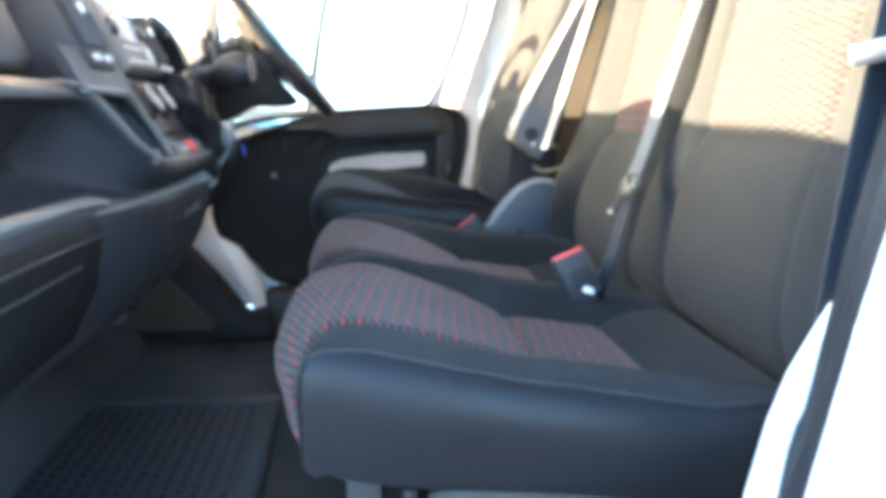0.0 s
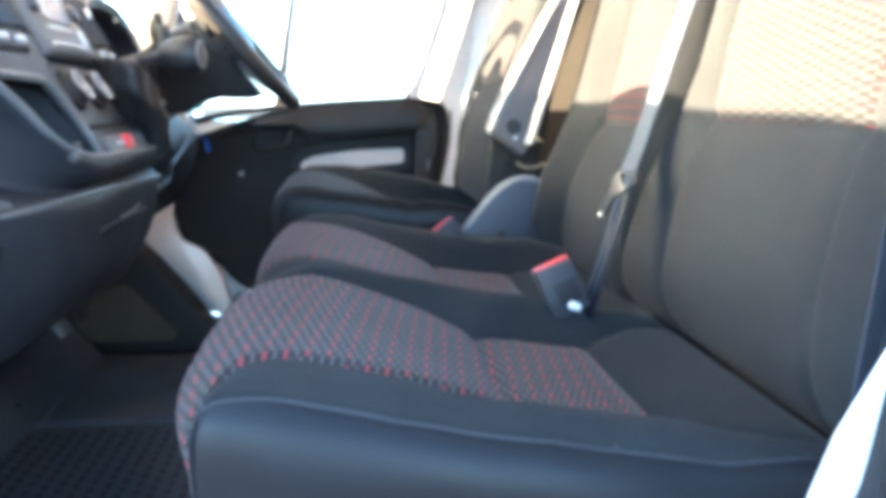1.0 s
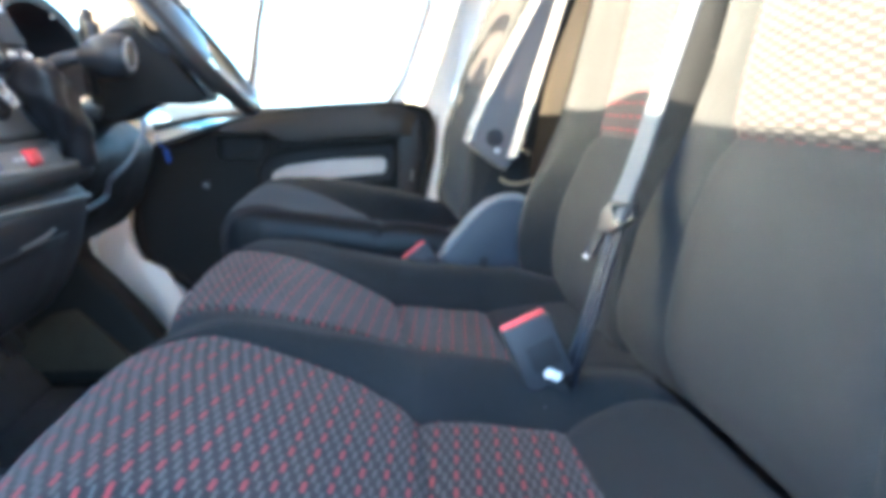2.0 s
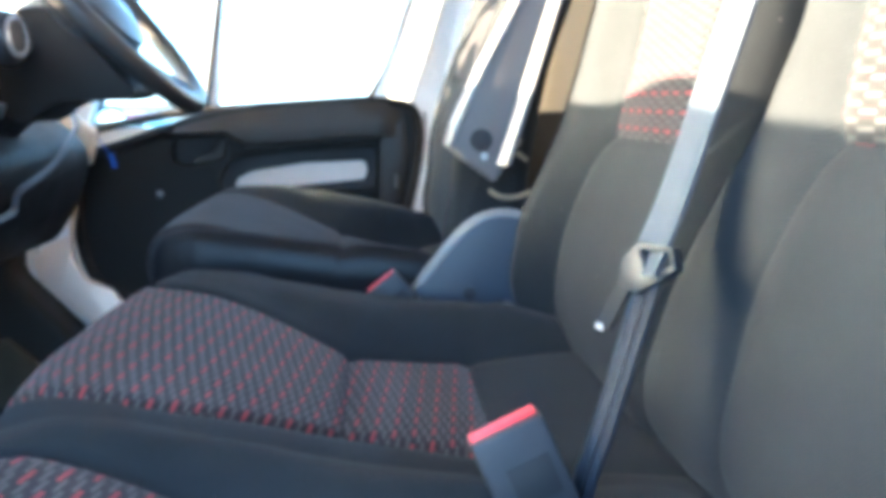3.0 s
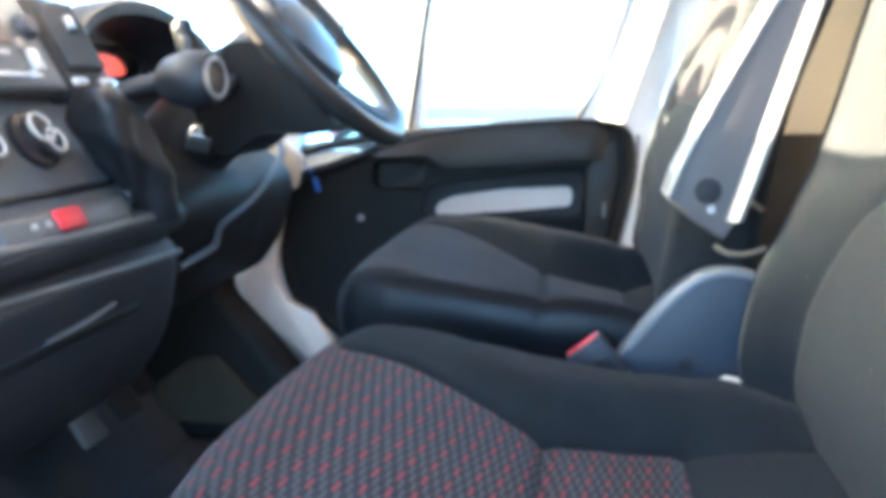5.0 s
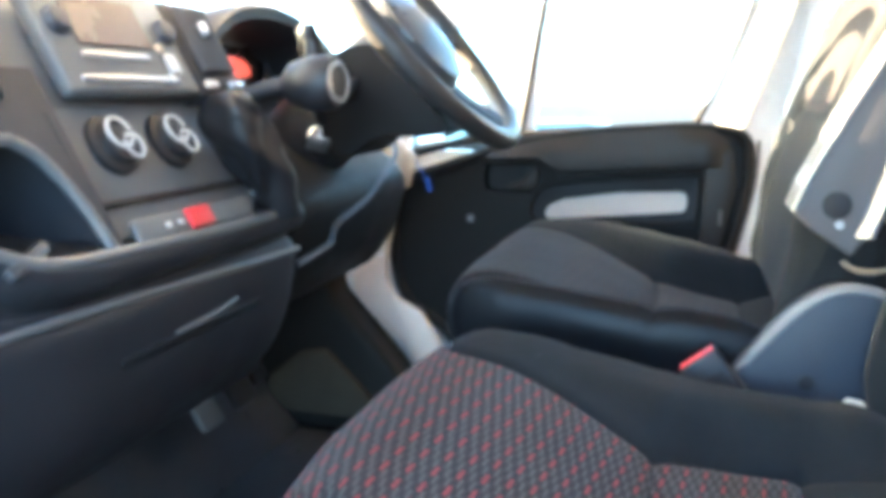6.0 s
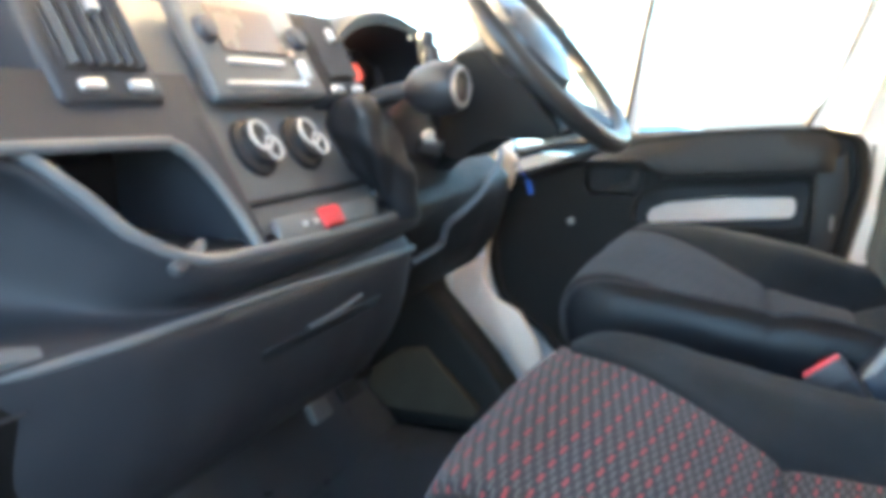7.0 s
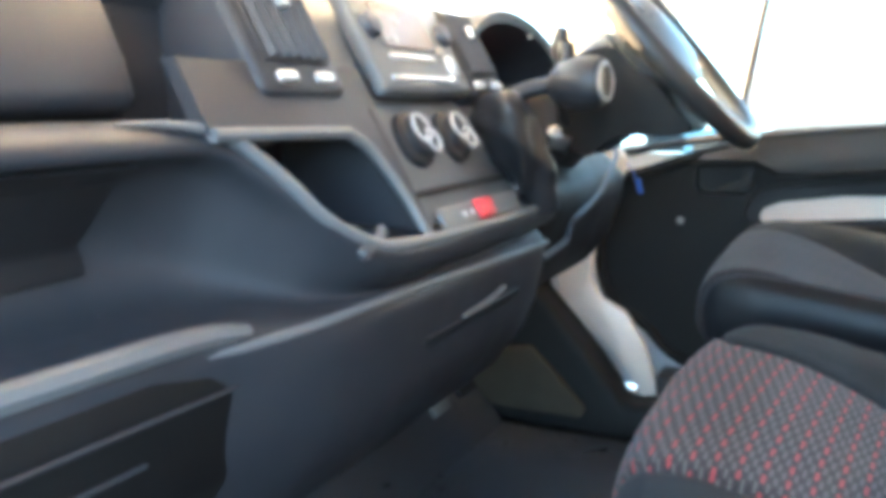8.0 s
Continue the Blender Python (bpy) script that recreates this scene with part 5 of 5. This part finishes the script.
    loops = [(-0.52, 0.235, 0.120, 0.655), (-0.40, 0.235, 0.140, 0.66), (-0.338, 0.228, 0.148, 0.662), (-0.328, 0.220, 0.142, 0.662), (-0.333, 0.203, 0.126, 0.662), (-0.44, 0.185, 0.108, 0.66)]
    for x, hw, hh, zb in loops:
        rows.append([bm.verts.new((x + 0.03 * (1 - cz), 0.412 + hw * cy, zb + hh * cz)) for cy, cz in outer_in])
    for r, s in zip(rows, rows[1:]):
        for k in range(n):
            bm.faces.new((r[k], r[k + 1], s[k + 1], s[k]))
    hood = part("instrument_hood", bm, DASH, d, "black hood over the instruments")
    part("instrument_face", prism([(0.245, 0.66), (0.605, 0.66), (0.59, 0.73), (0.52, 0.755), (0.33, 0.755), (0.26, 0.73)], -0.45, -0.438, "x", 0.003), DARK, hood)
    for y, r in ((0.345, 0.050), (0.535, 0.056)):
        part("gauge_ring", lathe([(r, 0), (r, 0.01), (r - 0.004, 0.01), (r - 0.006, 0.002)], (-0.438, y, 0.705), (1, 0, 0), 28, hollow=True), GREY_PLASTIC, hood, "blue-grey gauge ring")
    part("warning_strip", prism(ring2([(0.400, 0.733), (0.439, 0.737), (0.476, 0.732), (0.493, 0.722), (0.495, 0.709), (0.456, 0.705), (0.419, 0.707), (0.403, 0.717)], 40), -0.422, -0.418, "x"), LIT_RED, hood, "lit red gauge zone")
    part("gauge_scale", prism(ring2([(0.560, 0.758), (0.585, 0.742), (0.597, 0.714), (0.582, 0.688), (0.540, 0.669), (0.505, 0.668), (0.545, 0.693), (0.558, 0.725)], 40), -0.426, -0.422, "x"), GREY_PLASTIC, hood, "blue-grey gauge plate")
    part("gauge_glow", prism(ring2([(0.412, 0.698), (0.445, 0.700), (0.473, 0.697), (0.466, 0.686), (0.445, 0.679), (0.419, 0.684)], 30), -0.422, -0.418, "x"), LIT_PALE, hood, "lit pale display strip")
    part("hood_stud", lathe([(0.006, 0), (0.005, 0.004)], (-0.335, 0.50, 0.775), (1, 0, 0.2), 12), BEIGE, hood)
    return d


dashboard()


# ---- steering ----
def steering():
    s = thing("steering_wheel", "black steering wheel with a padded hub on its column", "steering wheel", at=(-0.11, 0.42, 0.76))
    axis = Vector((0.76, 0, 0.65)).normalized()
    c = Vector((-0.105, 0.42, 0.765))
    up = Vector((-axis.z, 0, axis.x))
    side = Vector((0, 1, 0))
    R = 0.192
    ring = [c + R * (side * math.cos(2 * math.pi * k / 48) + up * math.sin(2 * math.pi * k / 48)) for k in range(50)]
    part("rim", tube(ring, 0.0155, 12), RIM, s, "black leather-grained rim")
    for k, (a, w) in enumerate(((8, 0.055), (172, 0.055), (248, 0.04), (292, 0.04))):
        dirv = side * math.cos(radians(a)) + up * math.sin(radians(a))
        p0, p1 = c + dirv * 0.06 - axis * 0.025, c + dirv * (R - 0.006) - axis * 0.004
        part("spoke", strap([p0, p0.lerp(p1, 0.5) - axis * 0.006, p1], axis.cross(dirv), w, 0.016, 10), GREY_PLASTIC if k > 1 else DARK, s)
    hub = lathe([(0.040, -0.06), (0.078, -0.045), (0.090, -0.02), (0.084, 0.004), (0.055, 0.016), (0.004, 0.020)], c, axis, 32)
    part("hub", hub, HUB, s, "domed horn pad")
    col = c - axis * 0.04
    part("column_shroud", merge(tube([col, col - axis * 0.09, col - axis * 0.20, col - axis * 0.30], [0.052, 0.062, 0.066, 0.060], 18, 12), box((0.15, 0.10, 0.10), tuple(col - axis * 0.16 + Vector((0, 0, -0.015))), (0, -40, 0), 0.025, 3)), DARK, s, "black column shroud")
    cowl = ring2([(-0.236, 0.715), (-0.20, 0.738), (-0.155, 0.745), (-0.112, 0.712), (-0.070, 0.664), (-0.045, 0.634), (-0.070, 0.622), (-0.144, 0.620), (-0.197, 0.592), (-0.235, 0.63)], 48)
    part("lower_cowl", prism(cowl, 0.352, 0.488, bevel=0.022, seg=4), TRIM, s, "black cowl under the wheel")
    part("stalk_lever", tube([(-0.205, 0.300, 0.640), (-0.203, 0.272, 0.680), (-0.204, 0.266, 0.718), (-0.205, 0.266, 0.735), (-0.205, 0.266, 0.758), (-0.205, 0.266, 0.768)], [0.006, 0.0065, 0.0075, 0.0115, 0.012, 0.008], 12, 24), DARK, s, "black upright stalk switch")
    for sy, ln in ((-1, 0.125), (1, 0.11)):
        b0 = col - axis * 0.055 + Vector((0, sy * 0.05, 0.0))
        part("column_stalk", tube([b0, b0 + Vector((-0.005, sy * ln * 0.55, -0.03)), b0 + Vector((-0.010, sy * ln, -0.015)), b0 + Vector((-0.012, sy * ln, 0.02)), b0 + Vector((-0.012, sy * ln, 0.042))], [0.009, 0.0085, 0.010, 0.012, 0.011], 10, 20), DARK, s, "black stalk switch")
    part("ignition_lock", lathe([(0.013, 0), (0.013, 0.010), (0.009, 0.012), (0.003, 0.009)], col - axis * 0.15 + Vector((0.01, -0.062, -0.02)), (0.5, -0.85, 0.1), 20), STEEL, s, "bare metal key barrel")
    part("key", box((0.03, 0.003, 0.022), tuple(col - axis * 0.15 + Vector((0.025, -0.09, -0.03))), (20, 15, 30), 0.001), STEEL, s)
    return s


steering()

gear = thing("gear_lever", "black gear lever with a ringed knob and a leather gaiter", "gear lever", at=(-0.2, 0.13, 0.55))
gait = tube([(-0.185, 0.140, 0.538), (-0.190, 0.132, 0.575), (-0.206, 0.112, 0.62), (-0.220, 0.098, 0.655), (-0.226, 0.100, 0.676)], [0.018, 0.025, 0.031, 0.033, 0.024], 28, 30)
random.seed(7)
for v in gait.verts:
    # long folds running down the leather, with slack creases across
    a = math.atan2(v.co.y - 0.118, v.co.x + 0.205)
    f = 0.0045 * math.sin(5 * a + 22 * v.co.z) + 0.0018 * math.sin(150 * v.co.z + 3 * a) + random.uniform(-0.0006, 0.0006)
    v.co += Vector((math.cos(a), math.sin(a), 0)) * f
part("gaiter", gait, LEATHER, gear, "dark creased leather gaiter")
part("lever", tube([(-0.226, 0.130, 0.672), (-0.20, 0.136, 0.684), (-0.165, 0.141, 0.690)], 0.010, 10, 8), DARK, gear)
knob = part("knob", lathe([(0.016, 0), (0.026, 0.012), (0.031, 0.035), (0.030, 0.056), (0.026, 0.064), (0.004, 0.066)], (-0.172, 0.141, 0.688), (1, -0.12, 0.06), 24), DARK, gear, "black rounded knob")
part("knob_ring", lathe([(0.0225, 0), (0.0235, 0.003), (0.0195, 0.005), (0.0175, 0.003)], (-0.109, 0.1335, 0.692), (1, -0.12, 0.06), 24, hollow=True), SILVER, knob, "pale ring")

# pedals under the dash
for y, w, x in ((0.335, 0.055, -0.43), (0.435, 0.060, -0.43), (0.54, 0.045, -0.46)):
    pd = thing("pedal", "foot pedal on a steel arm", "pedal", group="pedals", at=(x, y, 0.2))
    part("pedal_arm", tube([(x - 0.06, y, 0.40), (x - 0.03, y, 0.30), (x - 0.008, y, 0.215)], 0.009, 8, 8), STEEL, pd)
    part("pedal_pad", box((0.014, w, 0.062), (x, y, 0.20), (0, -32, 0), 0.005), DASH_GREY if y < 0.4 else RUBBER, pd, "worn pedal pad")

# key tag hanging at the foot of the pillar
tg = thing("key_tag", "blue plastic tag hanging on a cord by the door", "tag", at=(-0.215, 0.81, 0.5))
part("cord", tube([(-0.240, 0.808, 0.552), (-0.228, 0.806, 0.535), (-0.219, 0.806, 0.522)], 0.0015, 6, 8), BLUE, tg)
part("tag_plate", box((0.010, 0.004, 0.028), (-0.214, 0.806, 0.508), (0, -14, 0), 0.0018), BLUE, tg)
